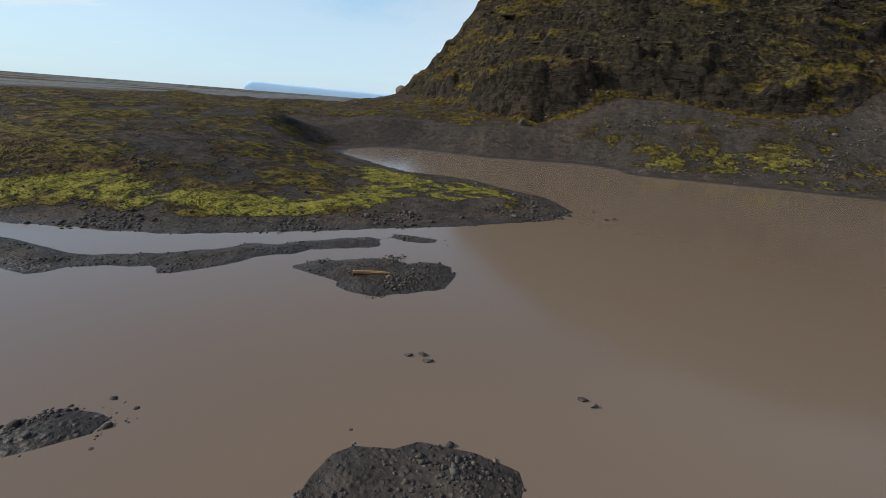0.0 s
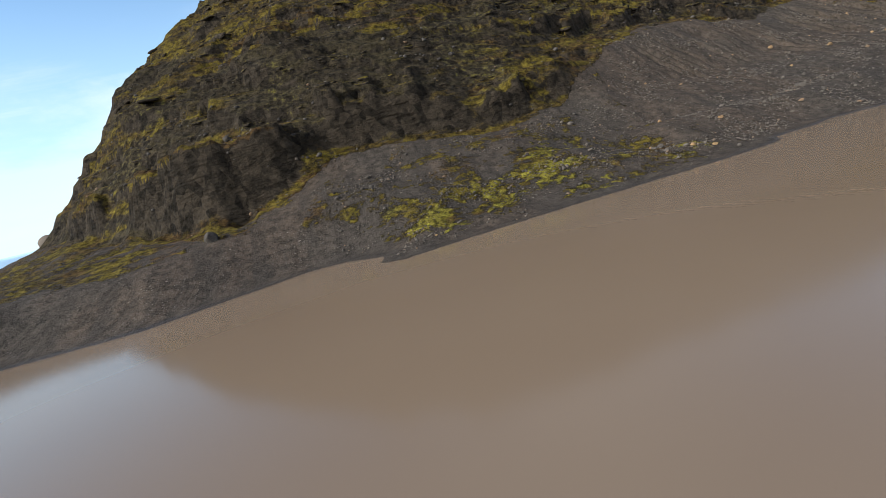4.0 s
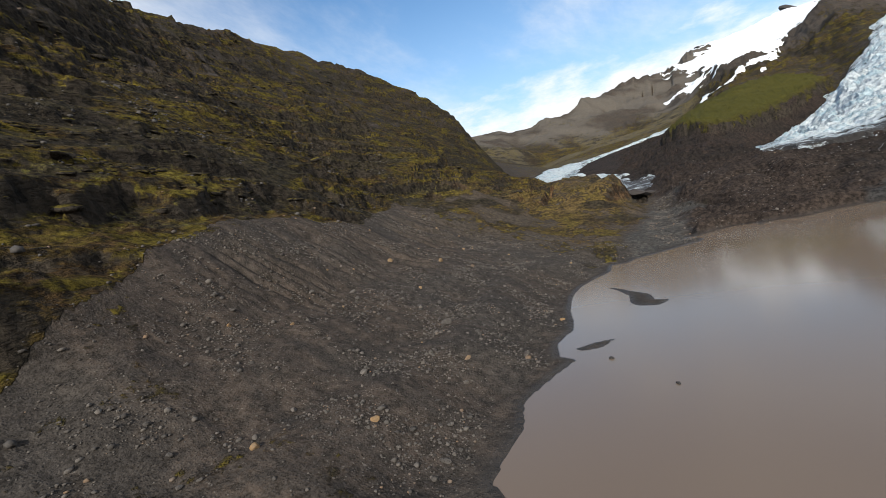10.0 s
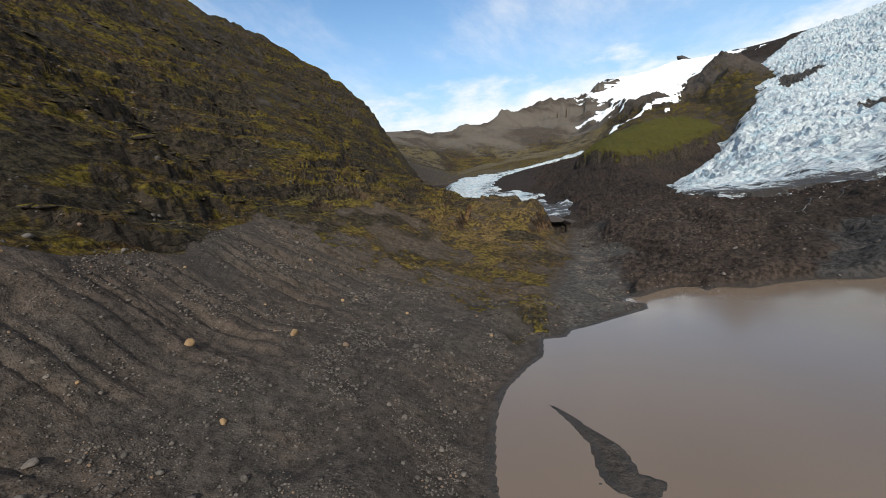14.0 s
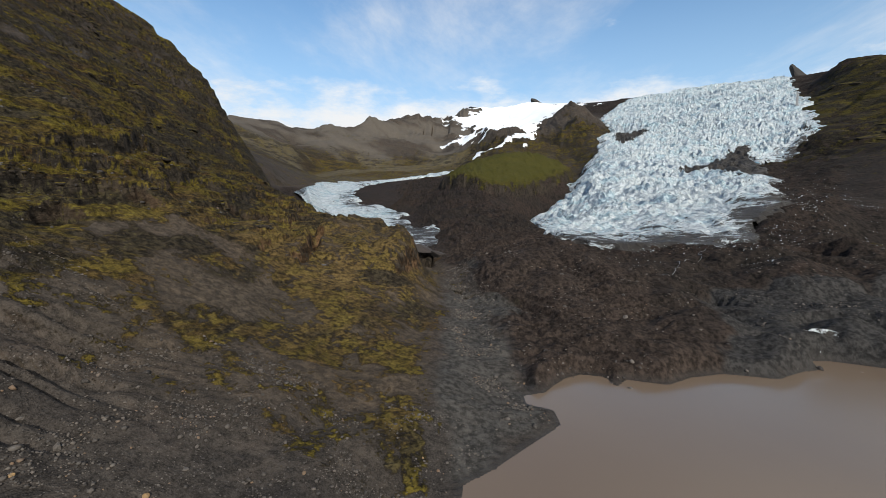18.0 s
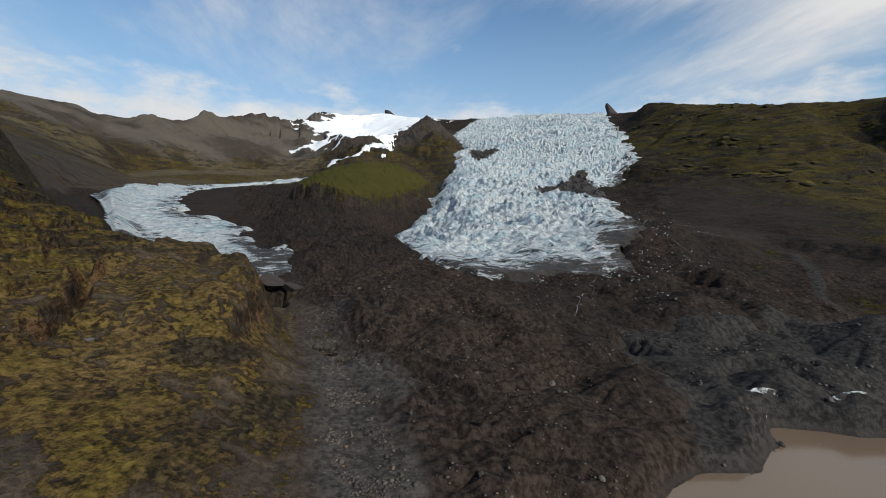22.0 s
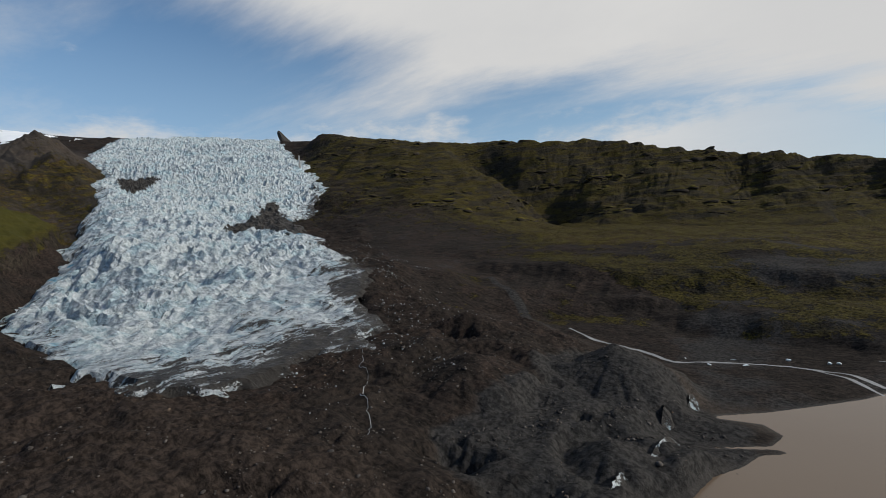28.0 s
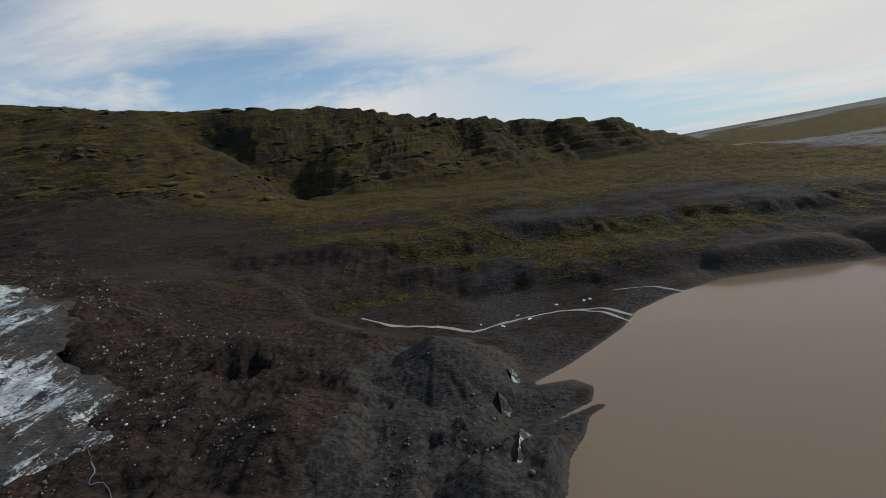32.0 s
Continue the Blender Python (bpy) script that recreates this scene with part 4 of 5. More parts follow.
    finish(N, colour, 0.62, N.math("ADD", N.math("MULTIPLY", n2, 1.4), N.math("MULTIPLY", sharp, 1.2)), 0.9, 4.0, **{"Specular IOR Level": 0.35})
    return m


def snow_material():
    m, N = material("old_snow")
    pos = N.add("ShaderNodeNewGeometry").outputs["Position"]
    n = N.noise(pos, 0.012, 6.0, 0.6)
    finish(N, N.mix(n, rgb(0.74, 0.78, 0.82), rgb(0.90, 0.91, 0.92)), 0.7, n, 0.5, 12.0)
    return m


def stone_material(name="stone", dark=(0.034, 0.031, 0.029), pale=(0.130, 0.114, 0.100)):
    m, N = material(name)
    pos = N.add("ShaderNodeNewGeometry").outputs["Position"]
    rand = N.add("ShaderNodeNewGeometry").outputs["Random Per Island"]
    own = N.add("ShaderNodeObjectInfo").outputs["Random"]
    pick = N.math("FRACT", N.math("ADD", rand, own))
    n = N.noise(pos, 1.8, 6.0, 0.65)
    c = N.mix(N.math("POWER", pick, 1.6), rgb(*dark), rgb(*pale))
    c = N.mix(N.ramp(pick, 0.92, 0.98), c, rgb(0.15, 0.100, 0.064))
    c = N.mix(N.math("MULTIPLY", N.ramp(n, 0.35, 0.7), 0.55), c, rgb(0.10, 0.092, 0.085))
    finish(N, c, 0.9, n, 0.5, 0.3, **{"Specular IOR Level": 0.12})
    return m


def plain_material(name, colour, rough=0.8, amount=0.25, scale=0.5):
    m, N = material(name)
    n = N.noise(N.add("ShaderNodeNewGeometry").outputs["Position"], scale, 5.0, 0.6)
    finish(N, N.mix(n, rgb(*[c * (1 - amount) for c in colour]), rgb(*[min(1, c * (1 + amount)) for c in colour])), rough, n, 0.4, 0.3)
    return m


GROUND, WATER, ICE, SNOW, STONE = ground_material(), water_material(), ice_material(), snow_material(), stone_material()


# ---- meshes from grids ----
def grid_mesh(name, x, y, z, mat, covers=None, keep=None, soft=True):
    """One sheet over a grid of places; keep marks the faces to leave in."""
    rows, cols = z.shape
    idx = np.arange(rows * cols).reshape(rows, cols)
    quads = np.stack([idx[:-1, :-1], idx[1:, :-1], idx[1:, 1:], idx[:-1, 1:]], -1).reshape(-1, 4)
    co = np.stack([x, y, z], -1).reshape(-1, 3)
    covers = {k: v.ravel() for k, v in (covers or {}).items()}
    if keep is not None:
        quads = quads[keep.ravel()]
        used, flat = np.unique(quads, return_inverse=True)
        quads, co = flat.reshape(-1, 4), co[used]
        covers = {k: v[used] for k, v in covers.items()}
    me = bpy.data.meshes.new(name)
    me.vertices.add(len(co)), me.loops.add(quads.size), me.polygons.add(len(quads))
    me.vertices.foreach_set("co", co.ravel().astype(np.float32))
    me.loops.foreach_set("vertex_index", quads.ravel().astype(np.int32))
    me.polygons.foreach_set("loop_start", np.arange(0, quads.size, 4, dtype=np.int32))
    me.polygons.foreach_set("use_smooth", np.full(len(quads), soft))
    for k, v in covers.items():
        me.attributes.new(k, "FLOAT", "POINT").data.foreach_set("value", v.astype(np.float32))
    me.materials.append(mat)
    me.update(calc_edges=True)
    return new(name, me)


# ---- the ground ----
BRIGHT = [(-34, 112), (-22, 108), (-8, 101), (20, 103), (50, 104), (62, 106), (56, 114), (44, 119), (36, 142), (18, 140), (4, 126), (-10, 122), (-22, 120)]
MEADOW = [(-112, -14), (-96, -8), (-86.5, -5.5), (-77.4, -1.2), (-70.6, 5.6), (-65.7, 14), (-64, 20), (-57.5, 21.5), (-49.5, 28.5), (-52.2, 35), (-61.4, 37.6), (-71.9, 37.1), (-81.7, 47.7), (-87, 42), (-74.7, 27), (-70.4, 18.7), (-72.6, 9.5), (-79, 2.5), (-89, -2), (-104, -4)]
BARE = [(70, 108), (62, 150), (66, 172), (92, 191), (118, 201), (176, 208), (214, 226), (270, 236), (300, 226), (270, 190), (230, 150), (215, 128), (150, 121)]


MORAINE = [(-150, 92), (-112, 88), (-97, 104), (-72, 102), (-43, 113), (-30, 108), (-28, 118), (-45, 128), (-70, 128), (-100, 126), (-140, 112)]
FAN = [(390, 124), (353, 119.5), (317, 123), (270, 121), (241, 116), (256, 101), (270, 90), (284, 96), (305, 99), (325, 97), (340, 103), (373, 106), (398, 112)]
CLAY = [(415, 128), (408, 117), (398, 108), (387, 96), (361, 86), (348, 97), (360, 107), (384, 112)]


def covers_of(x, y, z, shore, hill, knoll, debris, far):
    on_hill = smooth(hill, -3, 5)
    bare = smooth(inside(x, y, BARE), -2, 8)
    patch = smooth(fbm(x * 0.45 + y * 0.3, y * 1.1 - x * 0.35, 7, 5, 0.68), -0.12, 0.12)
    bright = np.maximum(smooth(inside(x, y, BRIGHT) + fbm(x, y, 22, 4) * 16, -6, 9) * 0.55 * patch, smooth(inside(x, y, MEADOW) + fbm(x, y, 12, 4) * 3 + 1.2, -1.6, 1.6) * (0.82 + 0.18 * patch))
    dark = smooth(debris, -6, 10) * (1 - on_hill)
    delta = near_line(x, y, [(258, 104), (290, 112), (330, 116), (395, 116), (450, 122)])
    dark = dark * smooth(delta, 9, 15)
    valley = [(515, 128), (600, 110), (700, 60), (760, -10), (880, -20), (1000, -100), (1120, -150), (1180, -120), (1130, 120), (1330, 190), (1310, 330), (1100, 390), (900, 410), (640, 322), (540, 220)]
    dark = np.maximum(dark, smooth(inside(x, y, valley), -10, 10) * (1 - on_hill))
    sand = smooth(-y, 110, 150) * smooth(x, 150, 220) * (1 - smooth(z, 8, 26)) * smooth(-x, -560, -420)
    dark = np.maximum(dark, sand)
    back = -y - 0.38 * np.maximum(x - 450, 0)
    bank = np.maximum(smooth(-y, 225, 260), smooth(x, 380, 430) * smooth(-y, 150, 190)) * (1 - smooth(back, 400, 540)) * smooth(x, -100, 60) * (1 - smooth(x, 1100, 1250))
    # dark south bank and mountains, darkened further in place of shade
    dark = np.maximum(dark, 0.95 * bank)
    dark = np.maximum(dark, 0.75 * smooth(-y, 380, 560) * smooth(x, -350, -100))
    west = smooth(-x, 45, 90) * (1 - on_hill)
    south = smooth(-y, 225, 270) * (1 - sand)
    veg = 0.30 + 0.0 * x
    veg = np.where(on_hill > 0.5, 0.80 - 0.20 * smooth(knoll, -4, 10) + 0.14 * (1 - smooth(x, 40, 140)), veg)
    veg = veg + 0.26 * west + 0.16 * south * (1 - on_hill) + 0.28 * bright
    moor = smooth(-y, 380, 560) * (1 - smooth(x, 1350, 1600))
    veg = veg + 0.30 * moor + 0.52 * smooth(fbm(x * 0.6, y, 90, 4), -0.3, 0.3) * bank * (1 - smooth(x, 430, 620))
    veg = veg + smooth(far, 700, 1500) * (1 - moor) * (0.34 - 0.55 * smooth(z + fbm(x, y, 300, 4) * 90, 240, 430))
    slope_moss = smooth(x, 205, 265) * smooth(y, 116, 134) * (1 - on_hill) * (1 - smooth(x, 330, 380))
    soft = smooth(y, 124, 130) * smooth(x, 330, 370) * smooth(knoll, -14, -4) * (1 - on_hill)
    dark = dark * (1 - soft)
    veg = veg + 0.30 * soft
    veg = veg + 0.32 * slope_moss * (0.3 + smooth(fbm(x, y, 35, 4), -0.3, 0.4))
    veg = veg + 0.12 * smooth(inside(x, y, [(-70, 112), (-20, 104), (60, 102), (66, 118), (40, 150), (-20, 150), (-60, 135)]), -4, 10) * (1 - on_hill)
    veg = veg - bare * smooth(-x, -260, -200) * 0.42 - dark * 0.62 * (1 - bank) * (1 - smooth(-y, 300, 420))
    veg = veg - dark * bank * 0.30
    ash = 0.4 * (1 - smooth(near_line(x, y, [(512, -300), (462, -257), (407, -191)]), 2, 6)) + 0.30 * (1 - smooth(np.hypot(x - 350, y + 122), 26, 46)) + 0.18 * smooth(-x, -420, -300) * smooth(-y, -20, 60) + 0.2 * (1 - smooth(delta, 14, 30))
    rust = smooth(x, 215, 280) * smooth(y, 122, 131) * (1 - smooth(y, 215, 250)) * (1 - smooth(x, 492, 510))
    bright = np.maximum(bright, 0.22 * rust * smooth(fbm(x, y, 20, 4, 0.6), 0.0, 0.4))
    # haze tone of the far plain, growing with distance
    hazy_plain = smooth(far, 560, 900) * (1 - smooth(x, -420, -250)) * smooth(y + 0.8 * x, -2600, -1800)
    rust = rust * (0.55 + 0.45 * smooth(knoll, -20, 0)) * (0.72 + 0.28 * smooth(fbm(x, y, 28, 3), -0.3, 0.3))
    rust = np.maximum(rust, 0.18 * smooth(x, 900, 1500) * smooth(y + 0.2 * x, 100, 420))
    hazy_plain = np.maximum(hazy_plain, smooth(far, 2400, 3300) * (1 - smooth(x, -900, -300))) * smooth(fbm(x * 0.4, y * 0.4, 160, 3), -0.5, 0.1)
    veg = veg - 0.9 * hazy_plain
    silt = np.maximum(smooth(inside(x, y, FAN) + fbm(x, y, 14, 3) * 4, -3, 3), smooth(inside(x, y, CLAY) + fbm(x, y, 10, 3) * 3, -3, 3))
    dark, veg = dark * (1 - silt), veg - silt * 0.5
    # where the distant north-eastern hills are paled in place of haze
    haze_pale = 0.75 * smooth(fbm(x, y, 240, 4, 0.6), -0.55, 0.25) * smooth(x, 1000, 1500) * smooth(y + 0.12 * x, 180, 420)
    ash = ash + 0.06 * bank
    moraine = smooth(inside(x, y, MORAINE) + fbm(x, y, 10, 3) * 3, -3, 3)
    veg = veg - 0.42 * moraine
    ash = ash + 0.30 * smooth(inside(x, y, ASHY) + fbm(x, y, 24, 3) * 8, -8, 8)
    green = smooth(inside(x, y, GREEN), -15, 25)
    veg = veg * (1 - green) + 1.4 * green
    dark = dark * (1 - green)
    wet = (1 - smooth(shore, 0.3, 2.6)) * smooth(shore, -6, -1)
    bright = np.maximum(bright, on_hill * (1 - smooth(knoll, -6, 6)) * 0.30 * smooth(fbm(x, y, 45, 3), -0.1, 0.5) * (1 - smooth(z, 60, 130)))
    veg = veg - on_hill * 0.22 * smooth(z + fbm(x, y, 60, 3) * 20, 95, 190) * (1 - smooth(far, 900, 1300))
    grow = smooth(shore, 2.5, 6)
    return {"veg": veg * grow, "bright": bright * grow, "dark": dark, "grass": green, "wet": wet, "ash": ash - 0.08, "rust": rust, "sand": hazy_plain, "silt": silt, "haze_pale": haze_pale, "warm": smooth(y, -10, 40) * (1 - smooth(x, 470, 620)) * smooth(x, 250, 300)}


def axis(knots):
    """Places along one axis, whose spacing follows the (place, spacing) knots."""
    at, wide = np.array(knots, float).T
    s = np.linspace(at[0], at[-1], 60000)
    count = np.concatenate([[0], np.cumsum(np.diff(s) / np.interp(s[1:], at, wide))])
    return np.interp(np.linspace(0, count[-1], int(count[-1])), count, s)


AX = axis([(-4980, 90), (-1000, 18), (-400, 5), (-170, 1.7), (-100, 1.2), (-50, 0.95), (0, 0.8), (330, 0.8), (420, 0.95), (520, 1.35), (720, 2.9), (1300, 8), (2500, 18), (4980, 50)])
AY = axis([(-4980, 90), (-1300, 8), (-800, 6.5), (-400, 3.4), (-200, 1.9), (0, 1.6), (60, 1.3), (95, 0.75), (215, 0.8), (300, 1.2), (450, 2.6), (700, 9), (1500, 22), (4980, 70)])
gx, gy = np.meshgrid(AX, AY, indexing="ij")
gz, g_shore, g_hill, g_knoll, g_debris, g_far = land_parts(gx, gy)
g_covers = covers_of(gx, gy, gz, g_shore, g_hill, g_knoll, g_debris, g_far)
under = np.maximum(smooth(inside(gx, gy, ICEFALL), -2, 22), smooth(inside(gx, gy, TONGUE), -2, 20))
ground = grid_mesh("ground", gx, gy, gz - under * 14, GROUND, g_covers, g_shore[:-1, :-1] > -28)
tagged(ground, "mossy lava hills, grey scree and dark gravel round the lake", "ground", kind="structure")


def ground_at(x, y):
    """Height of the built ground at places."""
    i, j = np.interp(x, AX, np.arange(len(AX))), np.interp(y, AY, np.arange(len(AY)))
    a, b = np.minimum(i.astype(int), len(AX) - 2), np.minimum(j.astype(int), len(AY) - 2)
    u, v = i - a, j - b
    return (gz[a, b] * (1 - u) + gz[a + 1, b] * u) * (1 - v) + (gz[a, b + 1] * (1 - u) + gz[a + 1, b + 1] * u) * v


lx, ly = np.meshgrid(np.linspace(-330, 340, 40), np.linspace(-300, 150, 30), indexing="ij")
lake = grid_mesh("lake", lx, ly, lx * 0, WATER)
tagged(lake, "silty brown meltwater lake with small ripples", "lake", kind="structure")


# ---- ice ----
def ice_sheet(name, outline, size, x0, x1, y0, y1, crack, dirt_of, label, parts):
    """A glacier: an empty at its foot with its reaches as parts; parts: name and the upper end of each reach in x."""
    x, y = np.meshgrid(np.arange(x0, x1, size), np.arange(y0, y1, size), indexing="ij")
    d = inside(x, y, outline) + fbm(x, y, 60, 5, 0.62) * 16 + 1
    z = skin(x, y)
    if name == "glacier_tongue":
        d = np.minimum(d, 2 * (np.interp(x, [505, 700, 885, 1204, 1478, 1690], [21, 43, 73, 114, 160, 210]) + 13 - z))
    amp, along, across = crack(x, y, z)
    wob = fbm(x, y, 120, 3) * 0.8
    fine = 0.62 + 0.38 * smooth(z, 150, 320)
    r1 = ridged(along / (15 / fine) + wob * 2, across / 26 + wob * 2, 1.0, 3, 0.55)
    r1 = 0.65 * r1 + 0.55 * (1 - 2.4 * np.abs(perlin(across / 13 + wob, along / 34))) * smooth(fbm(x + 300, y, 150, 2), -0.3, 0.4)
    r2 = fbm(x, y, 90, 4) * 3.0
    z = z + 3.0 + r2 + amp * (r1 - 0.6) * smooth(d, 2, 30) - 11 * (1 - smooth(d, -9, 3))
    deep = smooth(-r1, -0.8, 0.4) * smooth(amp, 1.5, 6)
    keep = d[:-1, :-1] > -9
    top = tagged(new(name), label, "glacier")
    at_x, low_x = x[:-1, :-1] + 0.4 * fbm(x, y, 80, 2)[:-1, :-1] * 60, -1e9
    for part_name, high_x, text in parts:
        ob = grid_mesh(part_name, x, y, z, ICE, {"deep": deep, "dirt": dirt_of(x, y, d)}, keep & (at_x >= low_x) & (at_x < high_x), False)
        ob.parent = top
        ob["label"] = text
        low_x = high_x
    return top


def fall_cracks(x, y, z):
    along, across = x * 0.82 - y * 0.57, x * 0.57 + y * 0.82
    a = 2.4 + 10.0 * smooth(x, 540, 720) * (1 - 0.4 * smooth(x, 860, 1000) * (1 - smooth(x, 1000, 1150))) + 5 * smooth(z, 180, 320)
    return a, along, across


def fall_dirt(x, y, d):
    front = 1 - smooth(x + 0.35 * y + fbm(x, y, 50, 3) * 30, 480, 570)
    rim = 1 - smooth(d + fbm(x, y, 40, 4, 0.6) * 26, 0, 30)
    medial = smooth(inside(x, y, MEDIAL) + fbm(x, y, 30, 4) * 10, -10, 4)
    right = smooth(-y - 0.52 * x, -180, -90) * (1 - smooth(x, 900, 1300))
    hole = smooth(inside(x, y, ROCK_STEP) + fbm(x, y, 40, 3) * 10, -8, 6)
    streaks = smooth(fbm((x * 0.57 + y * 0.82), (x * 0.82 - y * 0.57) * 0.25, 60, 4, 0.6), -0.1, 0.6)
    return 0.06 + 0.38 * front + 0.30 * rim + 0.9 * medial + 0.22 * right + 1.0 * hole + 0.22 * streaks


icefall = ice_sheet("glacier", ICEFALL, 3.4, 440, 2460, -1350, 60, fall_cracks, fall_dirt,
                    "crevassed white and blue glacier falling to a dirty grey front",
                    [("snout", 600, "dirty grey melting snout"), ("ice_apron", 980, "fan of white crevassed ice"), ("ice_step", 1250, "blue-white broken ice step"), ("ice_cascade", 9e9, "steep white ice cascade")])


def tongue_dirt(x, y, d):
    streaks = smooth(fbm(y * 0.9 - x * 0.4, (x * 0.9 + y * 0.4) * 0.2, 40, 4, 0.6), -0.1, 0.6)
    return 0.16 + 0.14 * (1 - smooth(d, 0, 30)) + 0.16 * (1 - smooth(x, 560, 800)) + 0.3 * streaks


tongue = ice_sheet("glacier_tongue", TONGUE, 4.0, 480, 1720, 10, 420, lambda x, y, z: (1.5 + 0 * x, x * 0.9 + y * 0.4, y * 0.9 - x * 0.4), tongue_dirt,
                   "grey-white glacier tongue filling the side valley",
                   [("snout", 680, "dirty grey flat snout"), ("ice_tongue", 1150, "cracked grey-white ice"), ("ice_ribbon", 9e9, "narrow white ribbon of ice")])

SNOWFIELD = [(1443, 60), (1480, 12), (1600, -55), (1760, -100), (1950, -90), (2130, -10), (2250, 60), (2440, 190), (2560, 70), (2660, 105), (2900, 120), (3016, 200), (3300, 190), (3700, 60), (4228, -60), (4410, -330), (4500, -560), (4430, -760), (3700, -900),
             (2700, -640), (2350, -420), (2100, -330), (1850, -205), (1700, -155), (1520, -100), (1430, -66), (1400, 0)]
sx, sy = np.meshgrid(np.concatenate([np.arange(1330, 2200, 8.0), np.arange(2200, 4560, 14.0)]), np.arange(-960, 260, 10.0), indexing="ij")
ragged = 0.26 + 0.74 * smooth(sx, 1700, 2700)
s_in = inside(sx, sy, SNOWFIELD) + ragged * (fbm(sx, sy, 260, 5, 0.62) * 150 - 165 * smooth(ridged(sx, sy, 330, 3), 0.70, 1.15))
snow = grid_mesh("snowfield", sx, sy, ground_at(sx, sy) + np.where(s_in > 0, 4 + fbm(sx, sy, 120, 4) * 2, -20), SNOW, None, s_in[:-1, :-1] > -12)
tagged(snow, "white snowfield on the high mountain", "snow")


# ---- small forms ----
def mesh_object(name, co, faces, mat, smooth_=False):
    me = bpy.data.meshes.new(name)
    me.from_pydata([tuple(c) for c in co], [], [tuple(int(i) for i in f) for f in faces])
    me.polygons.foreach_set("use_smooth", np.full(len(me.polygons), smooth_, bool))
    me.materials.append(mat)
    me.update()
    return me


def ball(level):
    bm = bmesh.new()
    bmesh.ops.create_icosphere(bm, subdivisions=level, radius=1.0)
    co = np.array([v.co[:] for v in bm.verts])
    faces = np.array([[v.index for v in f.verts] for f in bm.faces])
    bm.free()
    return co, faces


def broken(co, seed, cuts=7, rough=0.12):
    """A ball hewn by flat cuts into an angular stone."""
    r = np.random.RandomState(seed)
    out = co.copy()
    for _ in range(cuts):
        n = r.normal(size=3)
        n /= np.linalg.norm(n)
        d = r.uniform(0.55, 0.85)
        over = out @ n - d
        out = out - np.maximum(over, 0)[:, None] * n
    out *= 1 + rough * r.uniform(-1, 1, (len(out), 1))
    return out * r.uniform((0.8, 0.65, 0.5), (1.25, 1.0, 0.8))


SMALL, SMALL_F = ball(1)
BIG, BIG_F = ball(3)
STONE_SHAPES = [broken(SMALL, k, 6, 0.10) for k in range(12)]


def scatter(name, x, y, size, label, mat, sink=0.25, seed=3, lift=None):
    """Many small stones in one mesh, each lying on the ground."""
    r = np.random.RandomState(seed)
    z = ground_at(x, y) if lift is None else lift
    co, faces, base = [], [], 0
    turn = r.uniform(0, 2 * np.pi, len(x))
    for k in range(len(x)):
        s = STONE_SHAPES[k % 12]
        c, n = math.cos(turn[k]), math.sin(turn[k])
        p = np.stack([s[:, 0] * c - s[:, 1] * n, s[:, 0] * n + s[:, 1] * c, s[:, 2]], 1) * size[k]
        co.append(p + (x[k], y[k], z[k] + size[k] * sink))
        faces.append(SMALL_F + base)
        base += len(s)
    co, faces = np.concatenate(co), np.concatenate(faces)
    me = bpy.data.meshes.new(name)
    me.vertices.add(len(co)), me.loops.add(faces.size), me.polygons.add(len(faces))
    me.vertices.foreach_set("co", co.ravel().astype(np.float32))
    me.loops.foreach_set("vertex_index", faces.ravel().astype(np.int32))
    me.polygons.foreach_set("loop_start", np.arange(0, faces.size, 3, dtype=np.int32))
    me.materials.append(mat)
    me.update(calc_edges=True)
    return tagged(new(name, me), label, "stones", kind="stuff")


rs = np.random.RandomState(11)


def sprinkle(n, box, want, clump=18.0, seed=0):
    """Places in a box where want(x, y) is high, gathered in clumps."""
    x, y = rs.uniform(box[0], box[1], n * 8), rs.uniform(box[2], box[3], n * 8)
    w = want(x, y) * (0.10 + 1.8 * smooth(fbm(x + seed, y, clump, 3), -0.1, 0.6))
    pick = rs.uniform(0, 1, len(x)) < w / max(w.max(), 1e-6)
    return x[pick][:n], y[pick][:n]


def sizes(n, low_, spread, most):
    return np.minimum(low_ * np.exp(np.abs(rs.normal(0, spread, n))), most)


def scree_want(x, y):
    return smooth(-inside(x, y, LAKE), 1, 8) * smooth(-inside(x, y, HILL), -6, 4) * (0.8 + 0.2 * smooth(x, 30, 80))


sx_, sy_ = sprinkle(17000, (-40, 262, 98, 226), scree_want, 14)
scatter("scree_stones", sx_, sy_, sizes(len(sx_), 0.12, 0.62, 0.95), "loose grey and tan stones scattered over the scree slope", STONE, seed=1)


def spit_want(x, y):
    d = -inside(x, y, LAKE)
    return smooth(d, -1.2, 0.2) * (1 - smooth(d, 4, 9)) + 0.15 * smooth(d, 4, 9)


